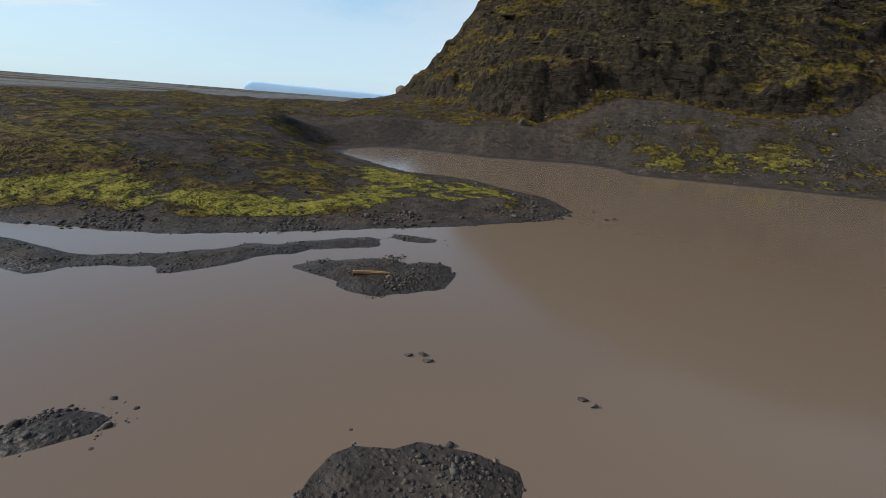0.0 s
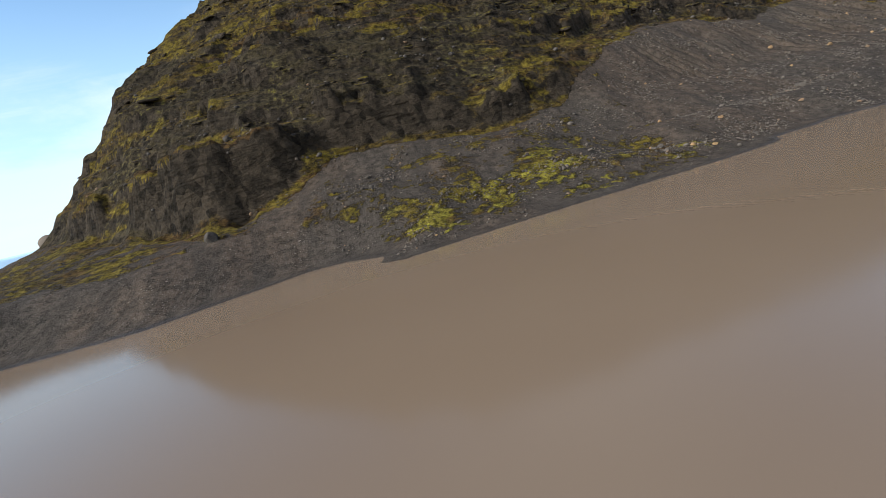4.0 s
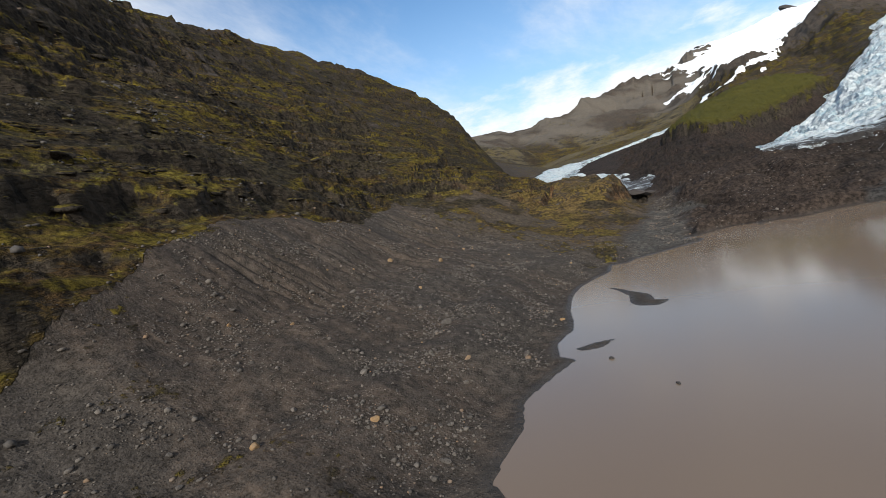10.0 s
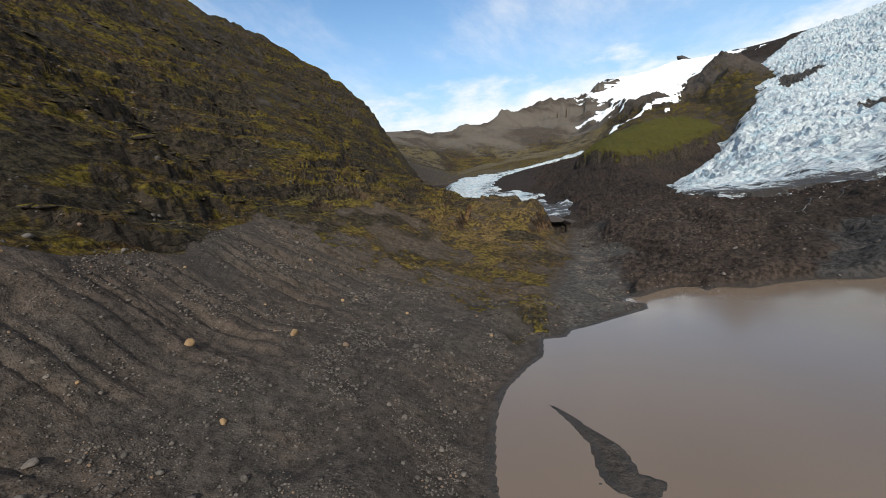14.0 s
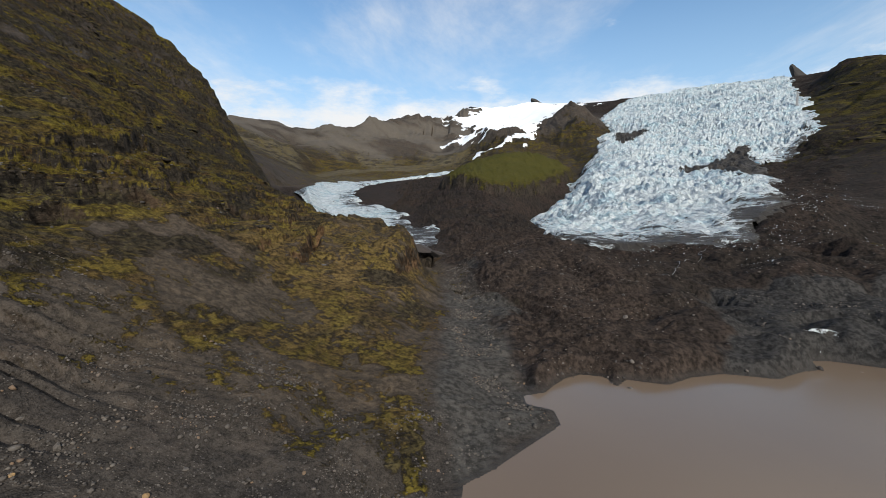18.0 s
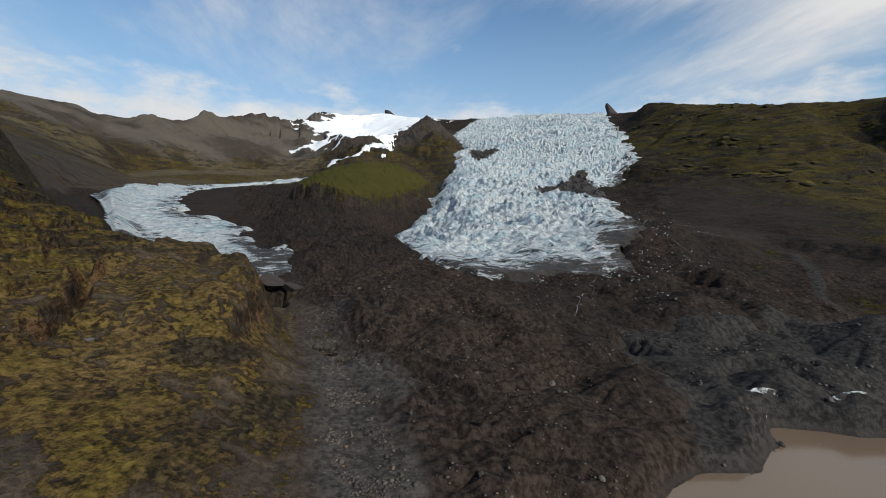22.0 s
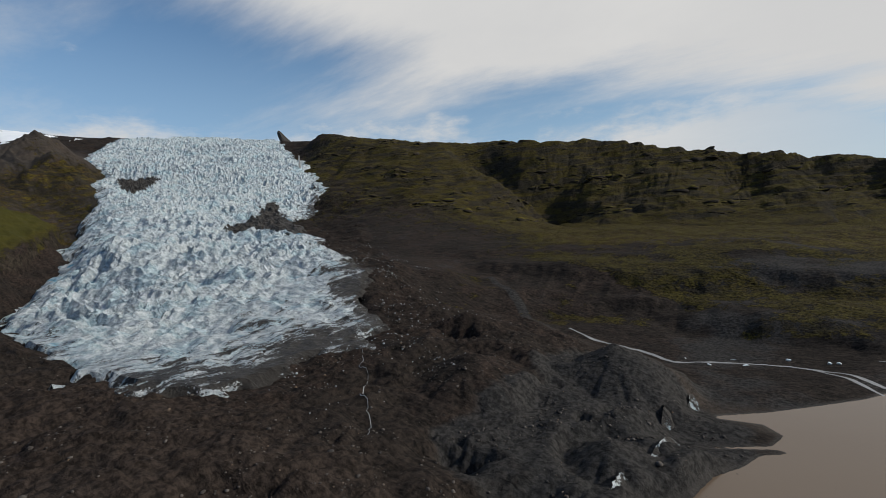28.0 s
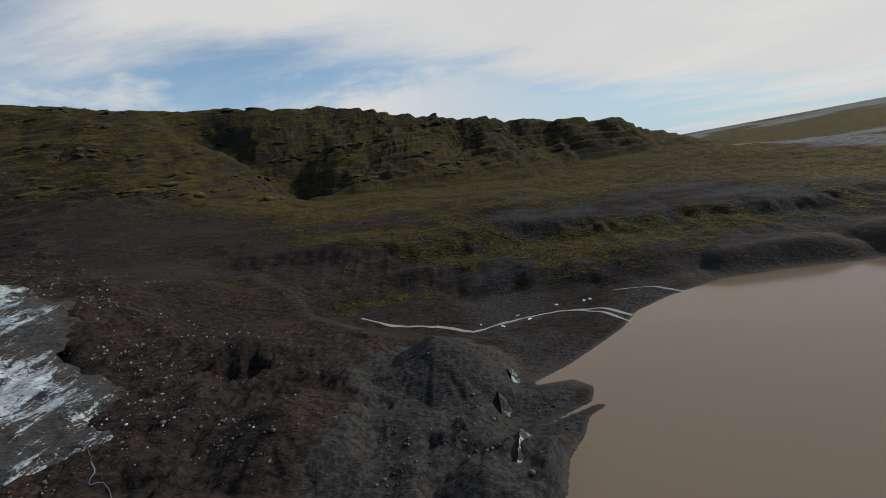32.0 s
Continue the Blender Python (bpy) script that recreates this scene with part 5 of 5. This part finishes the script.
sx_, sy_ = sprinkle(3600, (-130, -34, -24, 66), spit_want, 9, 40)
DARK_STONE = stone_material("dark_stone", (0.020, 0.019, 0.019), (0.10, 0.094, 0.090))
scatter("shore_cobbles", sx_, sy_, sizes(len(sx_), 0.13, 0.5, 0.7), "dark basalt cobbles along the spit's shore", DARK_STONE, 0.2, 2)
for n_, (what, outline) in enumerate(ISLANDS.items()):
    pts = np.array(outline, float)
    lo, hi = pts.min(0) - 2.2, pts.max(0) + 2.2
    wide = float((hi - lo).prod())

    def isle_want(x, y):
        d = inside(x, y, outline)
        return smooth(d, -2.0, 0.6) * (0.35 + 0.65 * (1 - smooth(d, 1, 3)))

    ix, iy = sprinkle(int(min(900, 120 + wide * 1.6)), (lo[0], hi[0], lo[1], hi[1]), isle_want, 4, 90 + n_)
    if "mud" in what:
        ix, iy = ix[:60], iy[:60]
    size = sizes(len(ix), 0.07, 0.5, 0.34)
    floor_ = np.maximum(ground_at(ix, iy), -0.12)
    scatter(what + "_cobbles", ix, iy, size, "dark cobbles lying on and around a low gravel island", DARK_STONE, 0.2, 60 + n_, floor_)


def delta_want(x, y):
    return (1 - smooth(near_line(x, y, [(262, 98), (290, 105), (330, 111), (395, 111), (450, 119)]), 3, 13)) * smooth(-inside(x, y, LAKE), 0.5, 3)


sx_, sy_ = sprinkle(2600, (246, 460, 88, 128), delta_want, 12, 7)
scatter("delta_gravel", sx_, sy_, sizes(len(sx_), 0.2, 0.55, 1.2), "grey gravel and cobbles of the stream delta", STONE, 0.2, 4)


def debris_want(x, y):
    return smooth(inside(x, y, DEBRIS), 2, 12) * (1 - 0.7 * smooth(x, 430, 560))


sx_, sy_ = sprinkle(3000, (284, 600, -190, 130), debris_want, 26, 21)
scatter("moraine_stones", sx_, sy_, sizes(len(sx_), 0.24, 0.6, 1.8), "dark and pale stones on the debris-covered ice", stone_material("moraine_stone", (0.022, 0.019, 0.018), (0.15, 0.132, 0.118)), 0.25, 5)


def chip_want(x, y):
    edge = inside(x, y, ICEFALL)
    return smooth(edge, -95, -12) * (1 - smooth(edge, 2, 12)) * smooth(-y, -40, 60) * smooth(-x, -900, -700)


sx_, sy_ = sprinkle(2600, (400, 860, -420, 40), chip_want, 30, 71)
CHIP = plain_material("chip_ice", (0.38, 0.42, 0.45), 0.5, 0.3, 0.8)
scatter("ice_chips", sx_, sy_, sizes(len(sx_), 0.20, 0.6, 1.5), "white chips of ice lying on dark glacial debris", CHIP, 0.2, 8)


def hill_want(x, y):
    return smooth(inside(x, y, HILL), 0, 8) * (1 - smooth(np.hypot(x - 120, y - 150), 180, 330))


sx_, sy_ = sprinkle(2200, (-160, 440, 130, 330), hill_want, 30, 33)
scatter("hillside_rocks", sx_, sy_, sizes(len(sx_), 0.35, 0.55, 1.8), "dark lava rocks showing through the heath", DARK_STONE, 0.1, 6)


def ledge_material():
    """Black lava with moss on the flat tops."""
    m, N = material("mossy_lava")
    geo = N.add("ShaderNodeNewGeometry")
    pos = geo.outputs["Position"]
    up = N.add("ShaderNodeSeparateXYZ", {0: geo.outputs["Normal"]}).outputs[2]
    n, fine = N.noise(pos, 0.7, 6.0, 0.66), N.noise(pos, 3.0, 4.0, 0.7)
    both_ = N.math("ADD", N.math("MULTIPLY", n, 0.6), N.math("MULTIPLY", fine, 0.4))
    rock = N.mix(N.ramp(both_, 0.36, 0.64), rgb(0.007, 0.0064, 0.0055), rgb(0.058, 0.049, 0.040))
    own = geo.outputs["Random Per Island"]
    moss = N.mix(N.ramp(both_, 0.38, 0.62), N.mix(own, rgb(0.022, 0.0165, 0.006), rgb(0.030, 0.025, 0.006)), N.mix(own, rgb(0.070, 0.052, 0.016), rgb(0.110, 0.092, 0.016)))
    cover = N.math("ADD", up, N.math("ADD", N.math("MULTIPLY", N.math("SUBTRACT", n, 0.5), 0.9), N.math("MULTIPLY", N.math("SUBTRACT", own, 0.5), 0.5)))
    finish(N, N.mix(N.ramp(cover, 0.58, 0.76), rock, moss), 0.93, both_, 0.8, 0.8, **{"Specular IOR Level": 0.07})
    return m


def slabs(name, x, y, long_, label, mat, seed):
    """Flat slabs that stick out of a slope along its contour, in one mesh."""
    r = np.random.RandomState(seed)
    n = len(x)
    gx_ = (ground_at(x + 3, y) - ground_at(x - 3, y)) / 6
    gy_ = (ground_at(x, y + 3) - ground_at(x, y - 3)) / 6
    steep = np.hypot(gx_, gy_) + 1e-6
    down = np.stack([-gx_ / steep, -gy_ / steep], 1)
    turn = r.normal(0, 0.22, n)
    down = np.stack([down[:, 0] * np.cos(turn) - down[:, 1] * np.sin(turn), down[:, 0] * np.sin(turn) + down[:, 1] * np.cos(turn)], 1)
    side = np.stack([-down[:, 1], down[:, 0]], 1)
    shapes = np.array([broken(MIDDLE, 300 + k, 8, 0.05) for k in range(14)])
    p = shapes[r.randint(0, 14, n)]
    a, b, c = p[..., 0] * (long_ * 0.5)[:, None], p[..., 1] * (long_ * r.uniform(0.20, 0.34, n))[:, None], p[..., 2] * (long_ * r.uniform(0.15, 0.27, n))[:, None]
    c = c - 0.16 * b + a * r.normal(0, 0.05, n)[:, None]
    co = np.stack([x[:, None] + side[:, :1] * a + down[:, :1] * b, y[:, None] + side[:, 1:] * a + down[:, 1:] * b, (ground_at(x, y) - 0.02 * long_)[:, None] + c], -1).reshape(-1, 3)
    faces = (MIDDLE_F[None] + (np.arange(n) * len(MIDDLE))[:, None, None]).reshape(-1, 3)
    me = bpy.data.meshes.new(name)
    me.vertices.add(len(co)), me.loops.add(faces.size), me.polygons.add(len(faces))
    me.vertices.foreach_set("co", co.ravel().astype(np.float32))
    me.loops.foreach_set("vertex_index", faces.ravel().astype(np.int32))
    me.polygons.foreach_set("loop_start", np.arange(0, faces.size, 3, dtype=np.int32))
    me.materials.append(mat)
    me.update(calc_edges=True)
    return tagged(new(name, me), label, "rock ledges", kind="stuff")


MIDDLE, MIDDLE_F = ball(2)
LEDGE = ledge_material()


def ledge_want(x, y):
    z = ground_at(x, y)
    band = smooth(perlin((x * 0.94 + y * 0.34) / 55, (z + 0.08 * x) / 6.5), 0.05, 0.35)
    return smooth(inside(x, y, HILL), 4, 12) * smooth(z, 26, 44) * (1 - 0.85 * smooth(inside(x, y, KNOLL), -6, 6)) * (0.06 + band)


for count, box, low_, most, seed in ((3000, (-150, 330, 150, 300), 1.5, 5.5, 400), (1700, (-150, 560, 190, 470), 3.2, 12.0, 420)):
    lx_, ly_ = sprinkle(count, box, ledge_want, 26, seed)
    slabs("lava_ledges", lx_, ly_, sizes(len(lx_), low_, 0.55, most), "dark lava ledges with mossy tops jutting from the hillside", LEDGE, seed)


def scarp_want(x, y):
    z = ground_at(x, y)
    rise = np.hypot(ground_at(x + 15, y) - ground_at(x - 15, y), ground_at(x, y + 15) - ground_at(x, y - 15)) / 30
    return smooth(rise, 0.18, 0.34) * smooth(z, 95, 130) * (1 - smooth(inside(x, y, ICEFALL), -60, -20)) * (0.03 + smooth(perlin((x + 0.25 * y) / 220, (z + 0.03 * x) / 16), 0.1, 0.3))


sx_, sy_ = sprinkle(1500, (0, 1420, -1240, -560), scarp_want, 90, 440)
slabs("scarp_ledges", sx_, sy_, sizes(len(sx_), 13.0, 0.5, 44.0), "dark broken lava scarps on the far mountain", LEDGE, 440)

# big boulders, each a thing of its own
CRUST = plain_material("debris_crust", (0.030, 0.024, 0.021), 0.95, 0.5, 0.6)
BOULDER_MESHES = []
for k in range(7):
    BOULDER_MESHES.append(mesh_object("boulder", broken(BIG, 50 + k, 11, 0.02), BIG_F, STONE, False))
TAN = stone_material("tan_stone", (0.20, 0.125, 0.06), (0.30, 0.20, 0.10))
WET_MESHES = [mesh_object("boulder", broken(BIG, 95 + k, 9, 0.03), BIG_F, DARK_STONE, False) for k in range(3)]
TAN_MESHES = [mesh_object("boulder", broken(BIG, 80 + k, 6, 0.02), BIG_F, TAN, True) for k in range(3)]


def boulder(x, y, size, tan=False, label="angular grey boulder lying on the scree", group="boulders on the scree"):
    ob = new("boulder", (TAN_MESHES if tan else BOULDER_MESHES)[rs.randint(3 if tan else 7)])
    z = float(ground_at(np.array([x]), np.array([y]))[0])
    ob.location, ob.rotation_euler, ob.scale = (x, y, z + size * 0.22), (rs.uniform(-0.2, 0.2), rs.uniform(-0.2, 0.2), rs.uniform(0, 6.3)), (size, size, size)
    return tagged(ob, label, "boulder", group)


TAN_LABEL = "rounded ochre boulder lying on the scree"
for x, y, size, tan in [(50.3, 120.6, 1.1, False), (55, 115, 0.85, True), (41, 148, 1.0, False), (119, 168, 1.1, False), (121, 142, 1.5, False), (146, 122, 0.8, True), (59, 112.5, 0.7, True),
                        (49, 123, 0.7, True), (48, 120.5, 0.8, False), (62, 108.5, 0.8, False), (172, 172, 1.5, True), (150, 178, 1.1, True), (139, 160, 0.8, True), (132, 150, 0.8, False), (215, 177, 0.9, False),
                        (104, 128, 0.7, True), (128, 131, 0.7, False), (112, 152, 0.8, False), (88, 140, 0.9, False), (76, 128, 0.8, True), (160, 140, 0.8, False), (190, 150, 0.9, False)]:
    boulder(x, y, size, tan, TAN_LABEL if tan else "angular grey boulder lying on the scree")
bx, by = sprinkle(210, (-25, 250, 100, 205), scree_want, 22, 55)
for x, y in zip(bx, by):
    boulder(x, y, float(rs.uniform(0.2, 0.42) + 0.3 * rs.uniform() ** 3), rs.uniform() < 0.08, "pale weathered boulder half sunk in gravel")
boulder(-65, 131, 2.6, False, "large dark boulder at the foot of the cliff", "boulders on the moraine")
boulder(-173, 261, 5.0, False, "large dark rock standing on the hill's edge", "boulders on the moraine")
for x, y, size in [(353, 41, 1.6), (343, 42, 1.0), (370, 36, 1.2), (395, 60, 1.2), (330, 20, 0.9), (404, 20, 1.3), (420, 52, 1.1), (362, 66, 1.0)]:
    boulder(x, y, size, False, "grey boulder resting on dark glacial debris", "boulders on the moraine")
for x, y, size in [(-39.5, 27, 0.6), (-33.5, 28.0, 0.42), (-32.2, 29.0, 0.45), (-35.5, 33, 0.35), (104, 92, 0.5), (116, 104, 0.6), (-45.8, -22.6, 0.3), (-45.2, -23.2, 0.35), (-46.6, -23.1, 0.28), (-35.4, -23.2, 0.3), (-34.8, -23.6, 0.26)]:
    ob = boulder(x, y, size, False, "dark wet rock breaking the lake's surface", "rocks in the lake")
    ob.data = WET_MESHES[rs.randint(3)]
    ob.location.z = 0.02

# ---- overhang of debris above the black hollow beside the knoll ----
for x, y, z, turn_, scale_ in ((512, 145, 25, 0.5, (15, 13, 5.5)), (504, 131, 21, 1.1, (10, 8, 6)), (520, 158, 23, 0.2, (11, 9, 6))):
    ob = new("debris_overhang", mesh_object("debris_overhang", broken(BIG, 210 + int(x), 14, 0.03), BIG_F, CRUST, False))
    ob.location, ob.rotation_euler, ob.scale = (x, y, z), (0.1, -0.12, turn_), scale_
    tagged(ob, "dark overhanging slab of debris above a black hollow", "rock", "overhangs beside the knoll")

# ---- ice blocks stranded on the sand ----
BLOCK_ICE = plain_material("block_ice", (0.74, 0.80, 0.83), 0.35, 0.12, 1.2)
for k, (x, y, sx1, sy1, sz1) in enumerate([(273, -213, 1.5, 1.3, 1.6), (254.5, -213, 1.5, 1.2, 1.5), (250.6, -213, 1.4, 1.2, 1.4), (294, -195, 2.4, 1.2, 0.7), (312, -188, 2.0, 1.0, 0.6), (300, -205, 1.6, 0.8, 0.5), (325, -196, 0.9, 0.8, 0.6)]):
    me = mesh_object("ice_block", broken(BIG, 120 + k, 12, 0.02), BIG_F, BLOCK_ICE, False)
    ob = new("ice_block", me)
    z = float(ground_at(np.array([x]), np.array([y]))[0])
    ob.location, ob.scale, ob.rotation_euler = (x, y, z + sz1 * 0.35), (sx1, sy1, sz1), (0, 0, k * 1.3)
    tagged(ob, "white block of ice stranded on black sand", "ice block", "stranded ice blocks")


# ---- running water ----
def ribbon(name, line, width, mat, label, lift=0.14, wander=0.6):
    pts = [Vector((*p, 0)) for p in line]
    path = []
    for a, b in zip(pts, pts[1:]):
        k = max(2, int((b - a).length / 2.0))
        path += [a.lerp(b, i / k) for i in range(k)]
    path.append(pts[-1])
    arr = np.array([(p.x, p.y) for p in path])
    arr += np.stack([fbm(arr[:, 0], arr[:, 1], 14, 2), fbm(arr[:, 0] + 50, arr[:, 1], 14, 2)], 1) * wander * 2
    way_ = np.gradient(arr, axis=0)
    side = np.stack([-way_[:, 1], way_[:, 0]], 1) / (np.linalg.norm(way_, axis=1)[:, None] + 1e-9)
    w = width * (0.55 + 0.9 * smooth(fbm(arr[:, 0], arr[:, 1], 17, 2), -0.6, 0.6))[:, None]
    co = []
    for s in (-1, 0, 1):
        p = arr + side * w * s * 0.5
        co.append(np.column_stack([p, ground_at(p[:, 0], p[:, 1]) + lift + (0.05 if s == 0 else 0)]))
    n = len(arr)
    faces = [(r * n + i, r * n + i + 1, (r + 1) * n + i + 1, (r + 1) * n + i) for r in (0, 1) for i in range(n - 1)]
    return tagged(new(name, mesh_object(name, np.concatenate(co), faces, mat, True)), label, "stream")


FOAM = plain_material("white_water", (0.20, 0.205, 0.21), 0.25, 0.4, 0.8)
ribbon("stream", [(408.0, -228.0), (386.0, -214.0), (376.0, -210.0), (354.0, -204.0), (331.0, -186.0), (317.0, -191.0), (303.0, -196.0), (273.0, -204.0), (252.0, -194.0), (242.0, -186.0), (236.0, -179.0)], 2.4, FOAM, "pale braided meltwater stream crossing black sand")
ribbon("stream", [(262, -198), (254, -188), (246, -178), (240, -170)], 2.0, FOAM, "pale side arm of the meltwater stream")
ribbon("stream", [(232, -222), (218, -219), (206, -216), (197, -210), (189, -202)], 1.6, FOAM, "thin pale stream on the far beach")
ribbon("stream", [(462, -52), (452, -45), (443, -37), (430, -22), (416, -11), (408, 2)], 0.3, FOAM, "white meltwater running off the dirty ice", 0.2, 2.4)
ribbon("stream", [(545, -118), (520, -96), (500, -84), (486, -66)], 0.3, FOAM, "white meltwater running off the dirty ice", 0.2, 2.4)

# waterfall on the rock wall beside the icefall
fz = np.linspace(0, 1, 12)
fall_co = [(1300 + 2 * k2 + 3 * fz[i], -716 - 3 * fz[i] + s * (2.2 + 1.5 * fz[i]), 356 - 42 * fz[i]) for k2, s in ((0, -1), (-1, 0), (0, 1)) for i in range(12)]
fall_faces = [(r * 12 + i, r * 12 + i + 1, (r + 1) * 12 + i + 1, (r + 1) * 12 + i) for r in (0, 1) for i in range(11)]
tagged(new("waterfall", mesh_object("waterfall", fall_co, fall_faces, FOAM, True)), "thin white waterfall on a dark rock wall", "waterfall")


# ---- rock teeth on the skyline ----
def tooth(name, x, y, z, wide, tall, seed, label, mat):
    r = np.random.RandomState(seed)
    co = BIG.copy()
    for _ in range(14):
        n = r.normal(size=3) * (1, 1, 0.5)
        n /= np.linalg.norm(n)
        over = co @ n - r.uniform(0.5, 0.8)
        co = co - np.maximum(over, 0)[:, None] * n
    co[:, :2] *= (1.25 - 0.75 * (co[:, 2:3] + 1) / 2)
    co[:, 1] += 0.75 * co[:, 2]
    ob = new(name, mesh_object(name, co * (wide / 2, wide / 2, tall), BIG_F, mat, False))
    ob.location = (x, y, z)
    return tagged(ob, label, "rock")


CRAG = plain_material("crag", (0.034, 0.030, 0.028), 0.9, 0.5, 0.05)
tooth("rock_tooth", 2055, -1270, 610, 92, 52, 4, "dark leaning rock tooth above the icefall", CRAG)
tooth("summit_crag", 4563, -661, 1090, 150, 62, 6, "dark craggy summit standing out of the snow", CRAG)
tooth("summit_crag", 4420, -330, 965, 190, 34, 8, "dark craggy rib in the high snow", CRAG)
tooth("summit_crag", 4250, -90, 955, 210, 38, 9, "dark craggy rib in the high snow", CRAG)

# ---- cliffs of dirty ice at the water ----
def ice_cliff(line, tall, seed, label):
    pts = np.array(line, float)
    k = 60
    s = np.linspace(0, len(pts) - 1, k)
    i = np.minimum(s.astype(int), len(pts) - 2)
    base = pts[i] + (s - i)[:, None] * (pts[i + 1] - pts[i])
    way_ = np.gradient(base, axis=0)
    out_ = np.stack([-way_[:, 1], way_[:, 0]], 1) / np.linalg.norm(way_, axis=1)[:, None]
    rows = 14
    co = []
    for r_ in range(rows):
        h = r_ / (rows - 1)
        flute = np.abs(perlin(s * 2.3 + seed, np.full(k, h * 0.8))) * 1.6 + perlin(s * 6 + seed, np.full(k, h * 2.0)) * 0.5
        edge = np.sin(np.linspace(0, np.pi, k)) ** 0.6
        p = base + out_ * (-(h ** 1.6) * tall * 0.55 + flute * (1 - 0.4 * h) + 2.6 - (1 - edge) * 5.0)[:, None]
        co.append(np.column_stack([p, -0.3 + h * tall * edge]))
    faces = [(a * k + b, a * k + b + 1, (a + 1) * k + b + 1, (a + 1) * k + b) for a in range(rows - 1) for b in range(k - 1)]
    me = mesh_object("ice_cliff", np.concatenate(co), faces, ICE, True)
    dirt = np.clip(0.66 + 0.5 * fbm(np.tile(s, rows) * 3.0, np.repeat(np.linspace(0, 3, rows), k), 2.0, 3), 0, 1)
    me.attributes.new("dirt", "FLOAT", "POINT").data.foreach_set("value", dirt.astype(np.float32))
    me.attributes.new("deep", "FLOAT", "POINT").data.foreach_set("value", np.full(len(dirt), 0.1, np.float32))
    return tagged(new("ice_cliff", me), label, "ice cliff", "ice cliffs at the lake")


ice_cliff([(320, -42), (325, -30), (326, -20), (321, -8)], 11, 1, "grey fluted cliff of dirty glacier ice")
ice_cliff([(313, -76), (317, -64), (319, -54), (319, -46)], 10, 5, "grey fluted cliff of dirty glacier ice")
ice_cliff([(318, -104), (322, -96), (319, -84)], 10, 9, "grey fluted cliff of dirty glacier ice")
ice_cliff([(312, -128), (316, -121), (313, -112)], 7, 13, "grey fluted cliff of dirty glacier ice")

# ---- driftwood on the gravel island ----
log_co, log_faces = [], []
for i in range(9):
    h = i / 8
    for a in range(8):
        w = 0.20 - 0.07 * h + 0.03 * math.sin(a * 2.1 + i)
        log_co.append((3.4 * (h - 0.5), w * math.cos(a * math.pi / 4) + 0.12 * math.sin(h * 3), w * math.sin(a * math.pi / 4)))
log_faces = [(i * 8 + a, i * 8 + (a + 1) % 8, (i + 1) * 8 + (a + 1) % 8, (i + 1) * 8 + a) for i in range(8) for a in range(8)]
log_faces += [tuple(range(7, -1, -1)), tuple(64 + a for a in range(8))]
log = new("driftwood_log", mesh_object("driftwood_log", log_co, log_faces, plain_material("weathered_wood", (0.26, 0.15, 0.07), 0.8, 0.4, 3.0)))
log.location = (-55, -12.2, float(ground_at(np.array([-55.0]), np.array([-12.2]))[0]) + 0.12)
log.rotation_euler = (0, 0.03, radians(28))
tagged(log, "weathered reddish driftwood log on a gravel island", "log")

# ---- far tableland on the horizon, with haze in its colour ----
m_far, Nf = material("hazy_far_land")
# pale blue colour and a faint glow stand in for distant haze
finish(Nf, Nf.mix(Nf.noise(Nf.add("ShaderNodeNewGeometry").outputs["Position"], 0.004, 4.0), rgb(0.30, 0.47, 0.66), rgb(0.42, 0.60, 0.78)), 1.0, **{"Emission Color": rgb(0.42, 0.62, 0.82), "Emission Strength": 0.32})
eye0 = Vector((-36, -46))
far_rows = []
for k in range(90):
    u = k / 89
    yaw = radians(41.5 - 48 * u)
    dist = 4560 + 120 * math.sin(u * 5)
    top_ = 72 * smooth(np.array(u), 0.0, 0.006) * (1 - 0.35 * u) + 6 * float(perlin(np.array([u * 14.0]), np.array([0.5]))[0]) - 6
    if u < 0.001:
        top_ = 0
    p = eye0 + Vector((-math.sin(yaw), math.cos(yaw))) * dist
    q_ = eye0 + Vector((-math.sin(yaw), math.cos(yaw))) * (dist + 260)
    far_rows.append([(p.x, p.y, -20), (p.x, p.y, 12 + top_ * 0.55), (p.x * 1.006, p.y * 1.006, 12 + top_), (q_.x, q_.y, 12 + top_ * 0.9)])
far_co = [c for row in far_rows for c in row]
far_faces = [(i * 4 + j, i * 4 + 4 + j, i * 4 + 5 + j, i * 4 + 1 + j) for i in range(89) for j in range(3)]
tagged(new("backdrop", mesh_object("backdrop", far_co, far_faces, m_far, True)), "flat-topped land far on the horizon, haze painted as pale blue glow", "backdrop", kind="structure")
